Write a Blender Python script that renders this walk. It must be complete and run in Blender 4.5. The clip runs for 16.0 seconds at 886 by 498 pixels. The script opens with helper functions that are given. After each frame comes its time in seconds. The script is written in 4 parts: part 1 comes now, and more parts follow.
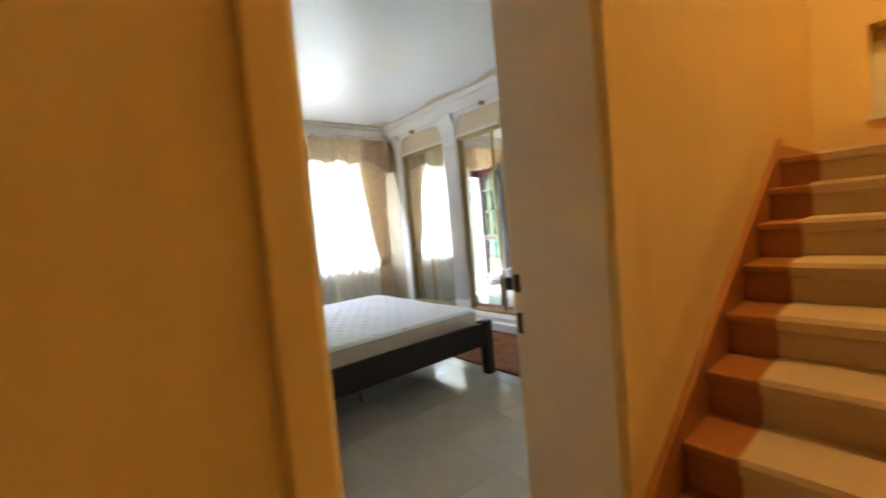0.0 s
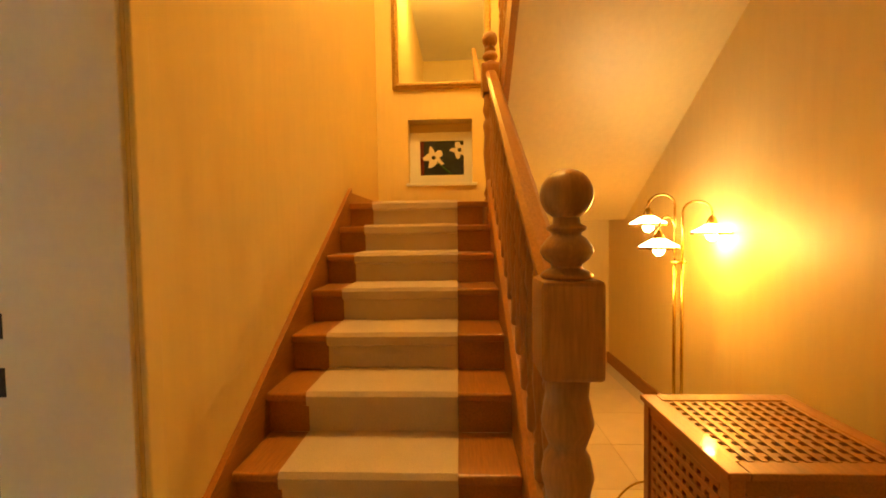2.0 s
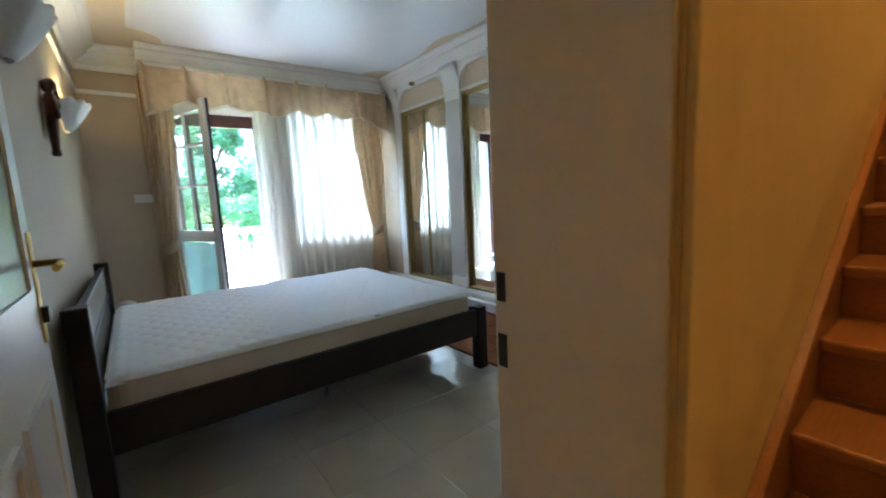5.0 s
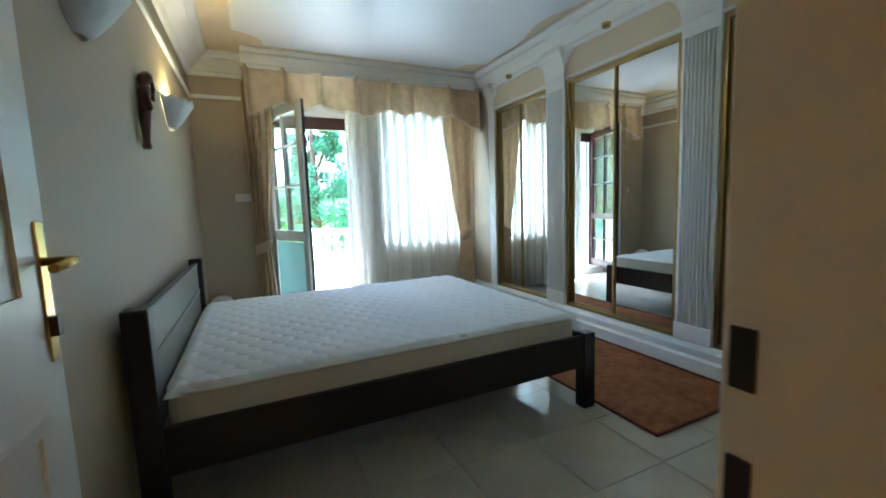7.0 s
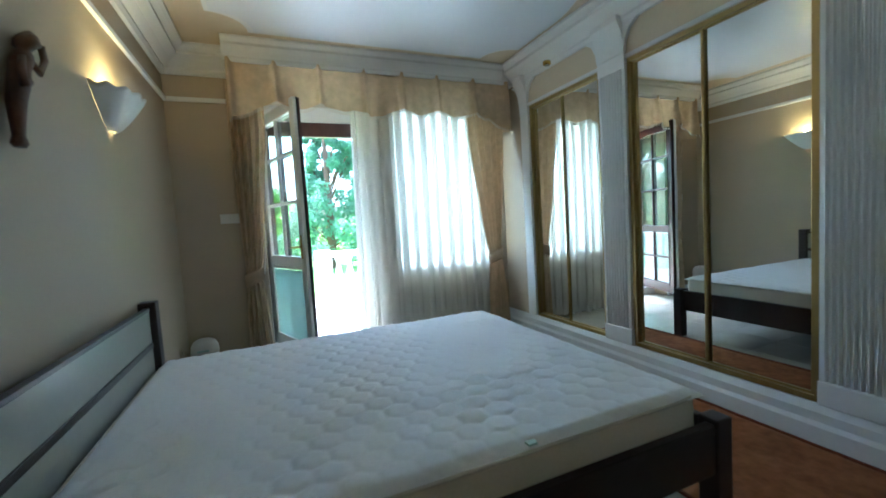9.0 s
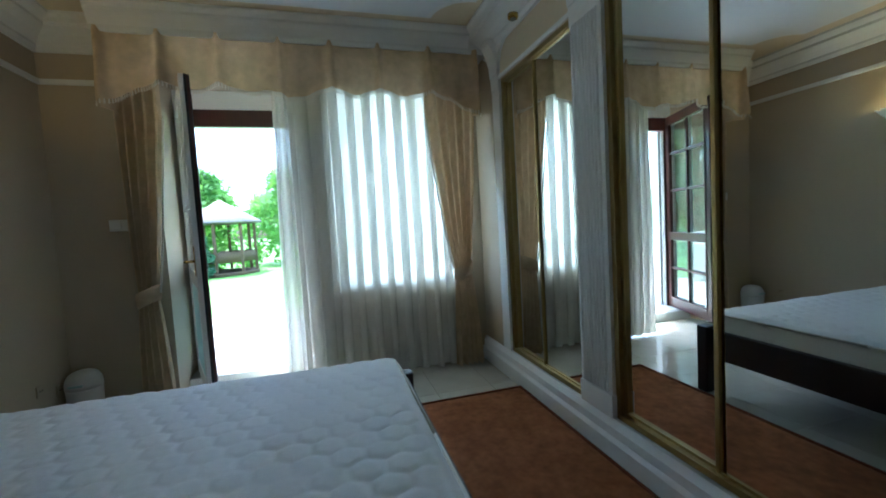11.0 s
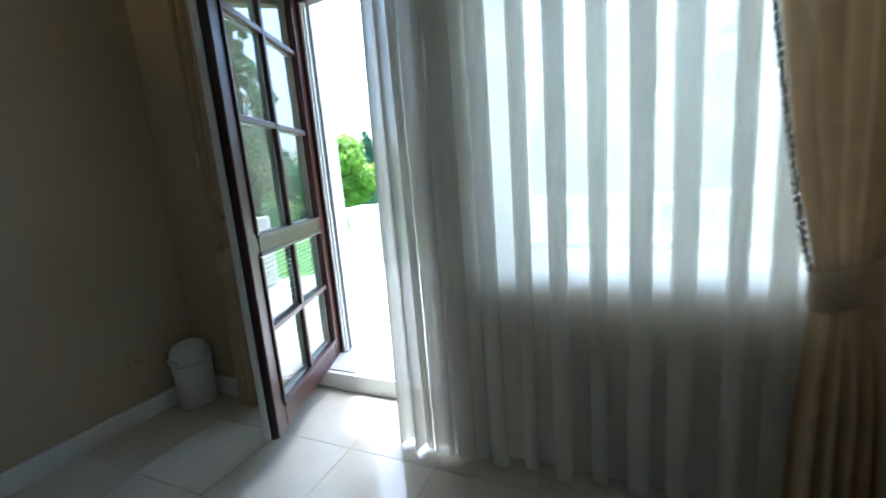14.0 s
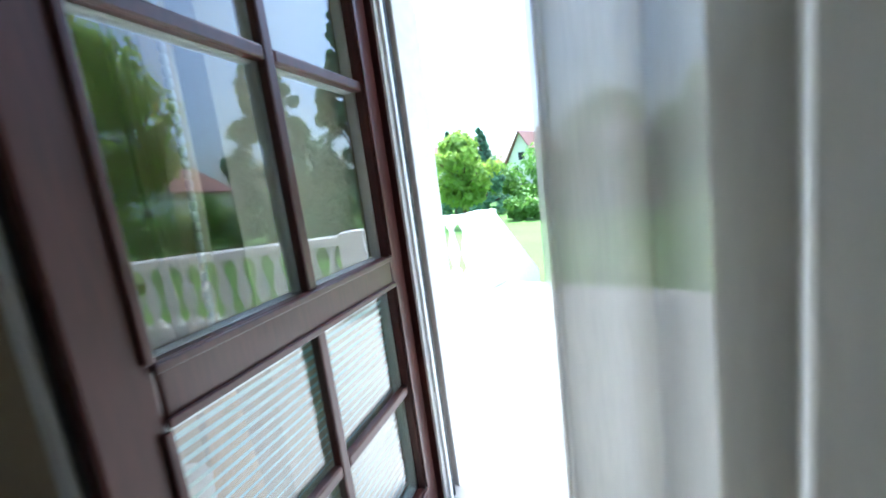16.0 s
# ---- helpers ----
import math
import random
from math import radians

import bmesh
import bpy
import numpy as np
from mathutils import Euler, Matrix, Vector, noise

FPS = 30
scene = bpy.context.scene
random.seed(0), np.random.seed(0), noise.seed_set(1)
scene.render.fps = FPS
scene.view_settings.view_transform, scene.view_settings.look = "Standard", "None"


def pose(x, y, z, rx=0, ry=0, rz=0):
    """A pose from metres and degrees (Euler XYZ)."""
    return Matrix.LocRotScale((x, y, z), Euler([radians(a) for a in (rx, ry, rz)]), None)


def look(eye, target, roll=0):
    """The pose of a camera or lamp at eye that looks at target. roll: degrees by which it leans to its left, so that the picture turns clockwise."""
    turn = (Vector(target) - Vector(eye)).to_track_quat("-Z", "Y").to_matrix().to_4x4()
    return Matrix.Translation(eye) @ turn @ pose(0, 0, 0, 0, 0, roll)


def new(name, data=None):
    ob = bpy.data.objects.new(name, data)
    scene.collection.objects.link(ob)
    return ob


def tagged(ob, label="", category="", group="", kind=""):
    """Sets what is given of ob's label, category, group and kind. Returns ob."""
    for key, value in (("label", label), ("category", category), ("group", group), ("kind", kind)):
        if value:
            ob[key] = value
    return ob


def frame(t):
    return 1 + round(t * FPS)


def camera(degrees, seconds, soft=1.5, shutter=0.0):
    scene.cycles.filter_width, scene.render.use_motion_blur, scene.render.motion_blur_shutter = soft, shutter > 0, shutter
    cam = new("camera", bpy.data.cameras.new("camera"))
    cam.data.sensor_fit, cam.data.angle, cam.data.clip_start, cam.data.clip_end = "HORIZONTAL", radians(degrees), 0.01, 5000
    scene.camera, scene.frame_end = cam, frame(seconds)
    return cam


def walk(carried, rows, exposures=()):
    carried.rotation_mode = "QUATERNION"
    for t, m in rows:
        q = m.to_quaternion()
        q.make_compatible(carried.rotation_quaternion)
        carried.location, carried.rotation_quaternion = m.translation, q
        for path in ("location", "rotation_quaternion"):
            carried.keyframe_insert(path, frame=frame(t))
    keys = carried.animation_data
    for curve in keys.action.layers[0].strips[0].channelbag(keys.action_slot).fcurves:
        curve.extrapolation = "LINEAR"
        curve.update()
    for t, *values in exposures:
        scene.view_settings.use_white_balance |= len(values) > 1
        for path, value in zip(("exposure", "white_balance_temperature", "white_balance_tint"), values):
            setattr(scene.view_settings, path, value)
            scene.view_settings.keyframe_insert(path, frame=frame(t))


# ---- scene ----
cam = camera(95.4, 16.0, soft=1.8, shutter=0.4)
PATH = [
    (0, (-0.193, -0.371, 1.244), (1.063, 1.181, 1.129), -5.2),
    (0.5, (-0.131, -0.423, 1.247), (1.534, 0.678, 1.125), -4.4),
    (1, (-0.081, -0.501, 1.238), (1.809, 0.145, 1.151), -3.2),
    (1.5, (-0.063, -0.548, 1.235), (1.907, -0.209, 1.155), -1.6),
    (2, (-0.066, -0.577, 1.235), (1.93, -0.49, 1.154), -0.9),
    (2.5, (-0.066, -0.562, 1.236), (1.929, -0.44, 1.162), -1.0),
    (3, (-0.031, -0.516, 1.223), (1.917, -0.078, 1.102), -0.9),
    (3.5, (0.022, -0.447, 1.196), (1.792, 0.462, 0.993), -2.8),
    (4, (0.073, -0.279, 1.201), (1.629, 0.954, 0.96), -2.3),
    (4.5, (0.131, -0.139, 1.208), (1.56, 1.234, 0.941), -2.4),
    (5, (0.255, -0.05, 1.221), (1.455, 1.528, 0.956), -2.8),
    (7.5, (0.426, 0.477, 1.178), (1.211, 2.302, 0.952), -2.0),
    (8, (0.458, 0.672, 1.175), (1.129, 2.541, 0.942), -2.3),
    (8.5, (0.631, 0.821, 1.164), (1.209, 2.727, 0.977), -2.8),
    (9, (0.681, 1.059, 1.199), (1.453, 2.899, 1.062), -3.5),
    (11.5, (2.027, 1.728, 1.212), (2.337, 3.699, 1.077), -3.0),
    (12, (2.179, 1.979, 1.156), (2.136, 3.964, 0.919), -1.1),
    (12.5, (2.267, 2.316, 1.164), (2.069, 4.292, 0.923), -2.1),
    (13, (2.33, 2.7, 1.153), (1.888, 4.628, 0.862), -4.4),
    (13.5, (2.319, 3.037, 1.168), (1.678, 4.897, 0.81), -4.5),
    (14, (2.279, 3.444, 1.153), (1.492, 5.248, 0.793), -4.6),
    (14.5, (2.229, 3.787, 1.14), (0.974, 5.323, 0.882), -4.1),
    (15, (2.069, 4.063, 1.128), (0.589, 5.389, 0.902), -4.3),
    (15.5, (1.803, 4.266, 1.158), (0.436, 5.699, 0.878), -6.5),
    (16, (1.563, 4.508, 1.149), (0.297, 6.025, 0.842), -7.7),
]
walk(cam, [(t, look(eye, target, roll)) for t, eye, target, roll in PATH], [(0, 5.1, 5600, 10), (0.6, 4.65, 5700, 10), (1.2, 5.35, 6600, 10), (2.5, 5.65, 6800, 10), (3.2, 5.5, 6500, 10), (4.0, 4.9, 5700, 10), (5.0, 4.45, 4950, 6), (8.0, 4.35, 4800, -2), (9.0, 4.05, 4750, -2), (12.0, 3.0, 4850, -2), (14.0, 2.8, 5050, 2), (15.5, 2.85, 5200, 4), (16, 2.4, 5200, 4)])
# ---- world and large lights ----
world = bpy.data.worlds.new("sky")
scene.world = world
world.use_nodes = True
wn, wl = world.node_tree.nodes, world.node_tree.links
sky = wn.new("ShaderNodeTexSky")
sky.sky_type, sky.sun_disc = "NISHITA", False
SUN_UP, SUN_ROUND = radians(72), radians(-30)
sky.sun_elevation, sky.sun_rotation = SUN_UP, SUN_ROUND
sky.air_density, sky.dust_density, sky.ozone_density = 1.0, 5.0, 1.0
wl.new(sky.outputs[0], wn["Background"].inputs[0])
wn["Background"].inputs[1].default_value = 0.15

sun = new("sun", bpy.data.lights.new("sun", "SUN"))
sun.data.energy, sun.data.angle, sun.data.color = 1.5, radians(2.0), (1.0, 0.95, 0.87)
sun.matrix_world = look((0, 0, 0), (-math.sin(SUN_ROUND) * math.cos(SUN_UP), -math.cos(SUN_ROUND) * math.cos(SUN_UP), -math.sin(SUN_UP)))

# sky light that falls in through the window beside the balcony door
sky_panel = new("window_skylight", bpy.data.lights.new("window_skylight", "AREA"))
sky_panel.data.shape, sky_panel.data.size, sky_panel.data.size_y = "RECTANGLE", 1.0, 1.3
sky_panel.data.energy, sky_panel.data.color, sky_panel.data.spread = 3.4, (0.84, 0.93, 1.0), radians(120)
sky_panel.matrix_world = look((2.35, 5.62, 1.6), (2.35, 4.65, 1.34))


def bulb(x, y, z, watts, colour, radius=0.03):
    b = new("lamp_light", bpy.data.lights.new("lamp_light", "POINT"))
    b.data.energy, b.data.color, b.data.shadow_soft_size = watts, colour, radius
    b.location = (x, y, z)
    return b


# ---- materials ----
def material(name, colour, rough=0.5, metal=0.0, grain=0.0, grain_scale=40.0, bump=0.0, bump_scale=120.0,
             stretch=(1, 1, 1), blotch=0.0, blotch_scale=2.0, vary=0.0, coat=0.0, spec=0.5):
    m = bpy.data.materials.new(name)
    m.use_nodes = True
    n, l = m.node_tree.nodes, m.node_tree.links
    b = n["Principled BSDF"]
    b.inputs["Base Color"].default_value = (*colour, 1)
    b.inputs["Roughness"].default_value, b.inputs["Metallic"].default_value = rough, metal
    b.inputs["Coat Weight"].default_value, b.inputs["Specular IOR Level"].default_value = coat, spec
    co = n.new("ShaderNodeTexCoord")
    mp = n.new("ShaderNodeMapping")
    mp.inputs["Scale"].default_value = stretch
    l.new(co.outputs["Object"], mp.inputs[0])
    last = None

    def step(fac, low, high):
        nonlocal last
        mr = n.new("ShaderNodeMapRange")
        mr.inputs[1].default_value, mr.inputs[2].default_value = 0.25, 0.75
        mr.inputs[3].default_value, mr.inputs[4].default_value = low, high
        l.new(fac, mr.inputs[0])
        hs = n.new("ShaderNodeHueSaturation")
        l.new(mr.outputs[0], hs.inputs["Value"])
        if last is None:
            hs.inputs["Color"].default_value = (*colour, 1)
        else:
            l.new(last, hs.inputs["Color"])
        last = hs.outputs[0]

    def noise_tex(scale, vec, detail=4):
        t = n.new("ShaderNodeTexNoise")
        t.inputs["Scale"].default_value, t.inputs["Detail"].default_value = scale, detail
        l.new(vec, t.inputs["Vector"])
        return t.outputs[0]
    if grain:
        step(noise_tex(grain_scale, mp.outputs[0]), 1 - grain, 1 + grain)
    if blotch:
        step(noise_tex(blotch_scale, co.outputs["Object"], 2), 1 - blotch, 1 + blotch)
    if vary:
        oi = n.new("ShaderNodeObjectInfo")
        step(oi.outputs["Random"], 1 - vary, 1 + vary)
    if last is not None:
        l.new(last, b.inputs["Base Color"])
    if bump:
        bp = n.new("ShaderNodeBump")
        bp.inputs["Strength"].default_value, bp.inputs["Distance"].default_value = bump, 0.004
        l.new(noise_tex(bump_scale, mp.outputs[0]), bp.inputs["Height"])
        l.new(bp.outputs[0], b.inputs["Normal"])
    return m


def cloth_see_through(name, colour, clear):
    m = bpy.data.materials.new(name)
    m.use_nodes = True
    n, l = m.node_tree.nodes, m.node_tree.links
    n.remove(n["Principled BSDF"])
    co, wv = n.new("ShaderNodeTexCoord"), n.new("ShaderNodeTexNoise")
    mp = n.new("ShaderNodeMapping")
    mp.inputs["Scale"].default_value = (60, 60, 6)
    wv.inputs["Scale"].default_value = 4
    l.new(co.outputs["Object"], mp.inputs[0]), l.new(mp.outputs[0], wv.inputs["Vector"])
    mr = n.new("ShaderNodeMapRange")
    mr.inputs[3].default_value, mr.inputs[4].default_value = clear - 0.08, clear + 0.08
    l.new(wv.outputs[0], mr.inputs[0])
    d, t, c = n.new("ShaderNodeBsdfDiffuse"), n.new("ShaderNodeBsdfTranslucent"), n.new("ShaderNodeBsdfTransparent")
    d.inputs[0].default_value = t.inputs[0].default_value = (*colour, 1)
    a, b = n.new("ShaderNodeMixShader"), n.new("ShaderNodeMixShader")
    a.inputs[0].default_value = 0.29
    l.new(d.outputs[0], a.inputs[1]), l.new(t.outputs[0], a.inputs[2])
    l.new(mr.outputs[0], b.inputs[0]), l.new(a.outputs[0], b.inputs[1]), l.new(c.outputs[0], b.inputs[2])
    l.new(b.outputs[0], n["Material Output"].inputs[0])
    return m


def lit_through(m, through_colour, share):
    n, l = m.node_tree.nodes, m.node_tree.links
    t, mx = n.new("ShaderNodeBsdfTranslucent"), n.new("ShaderNodeMixShader")
    t.inputs[0].default_value = (*through_colour, 1)
    mx.inputs[0].default_value = share
    l.new(n["Principled BSDF"].outputs[0], mx.inputs[1]), l.new(t.outputs[0], mx.inputs[2])
    l.new(mx.outputs[0], n["Material Output"].inputs[0])
    return m


def leafy(name, colour, through_colour):
    return lit_through(material(name, colour, 0.6, grain=0.3, grain_scale=3, blotch=0.28, blotch_scale=0.9), through_colour, 0.45)


def glow(name, colour, strength):
    m = bpy.data.materials.new(name)
    m.use_nodes = True
    b = m.node_tree.nodes["Principled BSDF"]
    b.inputs["Base Color"].default_value = b.inputs["Emission Color"].default_value = (*colour, 1)
    b.inputs["Emission Strength"].default_value = strength
    return m


def clear_glass(name):
    m = bpy.data.materials.new(name)
    m.use_nodes = True
    n, l = m.node_tree.nodes, m.node_tree.links
    n.remove(n["Principled BSDF"])
    lw, tr, gl, mx = n.new("ShaderNodeLayerWeight"), n.new("ShaderNodeBsdfTransparent"), n.new("ShaderNodeBsdfGlossy"), n.new("ShaderNodeMixShader")
    pw, ad = n.new("ShaderNodeMath"), n.new("ShaderNodeMath")
    pw.operation, ad.operation = "POWER", "MULTIPLY_ADD"
    pw.inputs[1].default_value, ad.inputs[1].default_value, ad.inputs[2].default_value = 3.0, 0.8, 0.07
    lw.inputs[0].default_value = 0.5
    gl.inputs["Roughness"].default_value = 0.0
    tr.inputs[0].default_value = (0.94, 0.97, 0.96, 1)
    l.new(lw.outputs["Facing"], pw.inputs[0]), l.new(pw.outputs[0], ad.inputs[0]), l.new(ad.outputs[0], mx.inputs[0])
    l.new(tr.outputs[0], mx.inputs[1]), l.new(gl.outputs[0], mx.inputs[2])
    l.new(mx.outputs[0], n["Material Output"].inputs[0])
    return m


WALL = material("wall_cream", (0.47, 0.385, 0.272), 0.6, grain=0.02, grain_scale=60, bump=0.12, bump_scale=250, blotch=0.03)
HALLWALL = material("hall_wall", (0.74, 0.585, 0.27), 0.42, grain=0.03, grain_scale=30, stretch=(1, 1, 0.12), bump=0.12, bump_scale=160, blotch=0.03)
JAMB = material("door_lining_paint", (0.83, 0.76, 0.62), 0.4, grain=0.02, bump=0.06, blotch=0.03)
WHITE = material("white_paint", (0.78, 0.78, 0.77), 0.45, grain=0.02, bump=0.06, blotch=0.03)
CEIL = material("ceiling_white", (0.72, 0.74, 0.77), 0.35, grain=0.015, blotch=0.02, bump=0.04, bump_scale=60)
CEILCREAM = material("ceiling_cream", (0.68, 0.58, 0.42), 0.6, grain=0.02, bump=0.08)
TILE = material("floor_tile_polished", (0.6, 0.56, 0.47), 0.1, grain=0.06, grain_scale=7, blotch=0.04, blotch_scale=3, vary=0.02, coat=0.2)
GROUT = material("grout", (0.5, 0.46, 0.38), 0.9, grain=0.1)
HALLFLOOR = material("hall_floor_tile", (0.58, 0.48, 0.33), 0.3, grain=0.06, grain_scale=8, vary=0.05)
OAK = material("oak_varnished", (0.38, 0.155, 0.035), 0.32, grain=0.22, grain_scale=12, stretch=(1, 12, 12), bump=0.1, bump_scale=60, vary=0.06, coat=0.25)
OAKT = material("oak_turned", (0.36, 0.17, 0.055), 0.3, grain=0.2, grain_scale=14, stretch=(10, 10, 1), bump=0.06, coat=0.3, vary=0.06)
CARPET = material("stair_carpet", (0.62, 0.5, 0.37), 0.95, grain=0.1, grain_scale=260, bump=0.6, bump_scale=500, blotch=0.05, blotch_scale=6, spec=0.1)
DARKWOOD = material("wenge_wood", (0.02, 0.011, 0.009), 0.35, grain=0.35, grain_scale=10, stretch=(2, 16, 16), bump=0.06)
GREYGLASS = material("frosted_panel", (0.42, 0.42, 0.37), 0.2, grain=0.02, coat=0.1)
MATTRESS = material("mattress_ticking", (0.84, 0.85, 0.86), 0.85, grain=0.03, grain_scale=90, bump=0.25, bump_scale=400, spec=0.2)
MATSIDE = material("mattress_border", (0.72, 0.67, 0.58), 0.9, grain=0.04, grain_scale=120, bump=0.25, bump_scale=300, spec=0.2)
PIPING = material("mattress_piping", (0.6, 0.57, 0.5), 0.7, grain=0.05)
BRASS = material("brass", (0.62, 0.44, 0.12), 0.25, 1.0, grain=0.08, grain_scale=20)
GOLDFRAME = material("gold_aluminium", (0.4, 0.3, 0.12), 0.34, 0.85, grain=0.06, grain_scale=30, stretch=(8, 8, 0.5))
GILT = material("gilt_wood", (0.42, 0.25, 0.07), 0.4, 0.5, grain=0.3, grain_scale=50, bump=0.4)
MIRROR = material("mirror_silver", (0.83, 0.85, 0.83), 0.0, 1.0)
DRAPE = lit_through(material("drape_damask", (0.62, 0.48, 0.32), 0.7, grain=0.16, grain_scale=16, bump=0.2, bump_scale=300, blotch=0.05, blotch_scale=6, spec=0.25), (0.6, 0.44, 0.26), 0.22)
SHEER = cloth_see_through("sheer_voile", (0.88, 0.86, 0.8), 0.22)
RUG = material("rug_pile", (0.3, 0.12, 0.05), 0.95, grain=0.25, grain_scale=22, bump=0.7, bump_scale=300, blotch=0.18, blotch_scale=5, spec=0.1)
RUGEDGE = material("rug_edge", (0.17, 0.05, 0.02), 0.95, grain=0.2, bump=0.5)
MAHOG = material("mahogany_frame", (0.05, 0.012, 0.009), 0.38, grain=0.3, grain_scale=10, stretch=(12, 12, 1), coat=0.12)
DOORWHITE = material("white_door_paint", (0.76, 0.75, 0.72), 0.3, grain=0.02, bump=0.04)
GLASS = clear_glass("window_glass")
RUBBER = material("black_seal", (0.012, 0.012, 0.013), 0.5, grain=0.1)
BLIND = material("blind_slat", (0.47, 0.64, 0.61), 0.5, grain=0.03)
PLASTIC = material("white_plastic", (0.74, 0.73, 0.7), 0.35, grain=0.02)
STONE = material("terrace_stone", (0.52, 0.505, 0.47), 0.7, grain=0.08, grain_scale=12, bump=0.2, vary=0.05)
BALSTONE = material("white_cast_stone", (0.78, 0.77, 0.74), 0.75, grain=0.06, grain_scale=30, bump=0.2)
GRASS = material("lawn_grass", (0.12, 0.24, 0.04), 0.9, grain=0.3, grain_scale=20, bump=0.6, bump_scale=90, blotch=0.15, blotch_scale=0.6)
LEAF = leafy("leaf_green", (0.11, 0.23, 0.045), (0.24, 0.45, 0.07))
LEAFLIGHT = leafy("leaf_light_green", (0.2, 0.32, 0.06), (0.42, 0.6, 0.1))
LEAFDARK = leafy("conifer_blue_green", (0.1, 0.2, 0.12), (0.2, 0.38, 0.22))
BARK = material("bark", (0.12, 0.08, 0.05), 0.9, grain=0.3, bump=0.8)
ROOF = material("roof_tile_red", (0.22, 0.11, 0.09), 0.8, grain=0.2, grain_scale=8)
ROOFGREY = material("roof_shingle_grey", (0.2, 0.17, 0.17), 0.85, grain=0.2, grain_scale=10)
RENDERWALL = material("house_render", (0.7, 0.66, 0.58), 0.8, grain=0.06)
STEEL = material("satin_steel", (0.55, 0.54, 0.5), 0.3, 1.0, grain=0.05)
DARKMETAL = material("dark_hinge", (0.05, 0.04, 0.035), 0.4, 0.6, grain=0.1)
CARVED = material("carved_wood", (0.11, 0.05, 0.025), 0.5, grain=0.35, grain_scale=18, bump=0.5, bump_scale=60)
SHADEGLASS = glow("lamp_shade_glass", (1.0, 0.72, 0.36), 0.65)
BULBGLOW = glow("bulb_glow", (1.0, 0.7, 0.3), 2.5)
PLASTER = material("plaster_sconce", (0.74, 0.74, 0.72), 0.6, grain=0.03, bump=0.1)
STAINDARK = material("stained_glass_dark", (0.02, 0.025, 0.03), 0.15, grain=0.4, grain_scale=12)
STAINWHITE = material("stained_glass_white", (0.75, 0.72, 0.62), 0.2, grain=0.05)
STAINRED = material("stained_glass_red", (0.12, 0.02, 0.02), 0.2, grain=0.2)
STAINGREEN = material("stained_glass_green", (0.03, 0.09, 0.03), 0.2, grain=0.2)


# ---- builders ----
def box(bm, x0, x1, y0, y1, z0, z1, bevel=0.0):
    vs = [bm.verts.new((x, y, z)) for x in (x0, x1) for y in (y0, y1) for z in (z0, z1)]
    fs = [bm.faces.new([vs[i] for i in q]) for q in ((0, 1, 3, 2), (4, 6, 7, 5), (0, 4, 5, 1), (2, 3, 7, 6), (0, 2, 6, 4), (1, 5, 7, 3))]
    if bevel:
        es = list({e for f in fs for e in f.edges})
        bmesh.ops.bevel(bm, geom=es, offset=bevel, segments=2, profile=0.5, affect="EDGES")
    return bm


def boxes(*dims, bevel=0.0):
    bm = bmesh.new()
    for d in dims:
        box(bm, *d, bevel=bevel)
    return bm


def lathe(profile, x=0.0, y=0.0, z=0.0, seg=20, bm=None):
    """Turns (radius, height) pairs about an upright axis."""
    bm = bm or bmesh.new()
    rings = []
    for r, h in profile:
        rings.append([bm.verts.new((x + r * math.cos(2 * math.pi * i / seg), y + r * math.sin(2 * math.pi * i / seg), z + h)) for i in range(seg)])
    for a, b in zip(rings, rings[1:]):
        for i in range(seg):
            bm.faces.new((a[i], a[(i + 1) % seg], b[(i + 1) % seg], b[i])).smooth = True
    for ring, flip in ((rings[0], True), (rings[-1], False)):
        bm.faces.new(ring[::-1] if flip else ring)
    return bm


def prism(points, axis, a, b, bm=None):
    """Extrudes a closed outline along an axis from a to b. points: pairs in the two other axes, in order."""
    bm = bm or bmesh.new()

    def at(p, q):
        return {"x": (q, p[0], p[1]), "y": (p[0], q, p[1]), "z": (p[0], p[1], q)}[axis]
    r0, r1 = [bm.verts.new(at(p, a)) for p in points], [bm.verts.new(at(p, b)) for p in points]
    n = len(points)
    for i in range(n):
        bm.faces.new((r0[i], r0[(i + 1) % n], r1[(i + 1) % n], r1[i]))
    bm.faces.new(r0[::-1]), bm.faces.new(r1)
    bmesh.ops.recalc_face_normals(bm, faces=bm.faces)
    return bm


def tube(path, radius, seg=8, bm=None):
    """A round bar along a list of places."""
    bm = bm or bmesh.new()
    rings = []
    path = [Vector(p) for p in path]
    for i, p in enumerate(path):
        d = (path[min(i + 1, len(path) - 1)] - path[max(i - 1, 0)]).normalized()
        u = d.cross(Vector((0.3, 0.2, 1)) if abs(d.z) < 0.95 else Vector((1, 0, 0))).normalized()
        v = d.cross(u)
        rings.append([bm.verts.new(p + radius * (math.cos(2 * math.pi * k / seg) * u + math.sin(2 * math.pi * k / seg) * v)) for k in range(seg)])
    for a, b in zip(rings, rings[1:]):
        for k in range(seg):
            bm.faces.new((a[k], a[(k + 1) % seg], b[(k + 1) % seg], b[k])).smooth = True
    bm.faces.new(rings[0][::-1]), bm.faces.new(rings[-1])
    return bm


def sheet(fn, nu, nv, bm=None):
    """A curved surface fn(u, v), u and v from 0 to 1."""
    bm = bm or bmesh.new()
    g = [[bm.verts.new(fn(i / nu, j / nv)) for j in range(nv + 1)] for i in range(nu + 1)]
    for i in range(nu):
        for j in range(nv):
            bm.faces.new((g[i][j], g[i + 1][j], g[i + 1][j + 1], g[i][j + 1])).smooth = True
    return bm


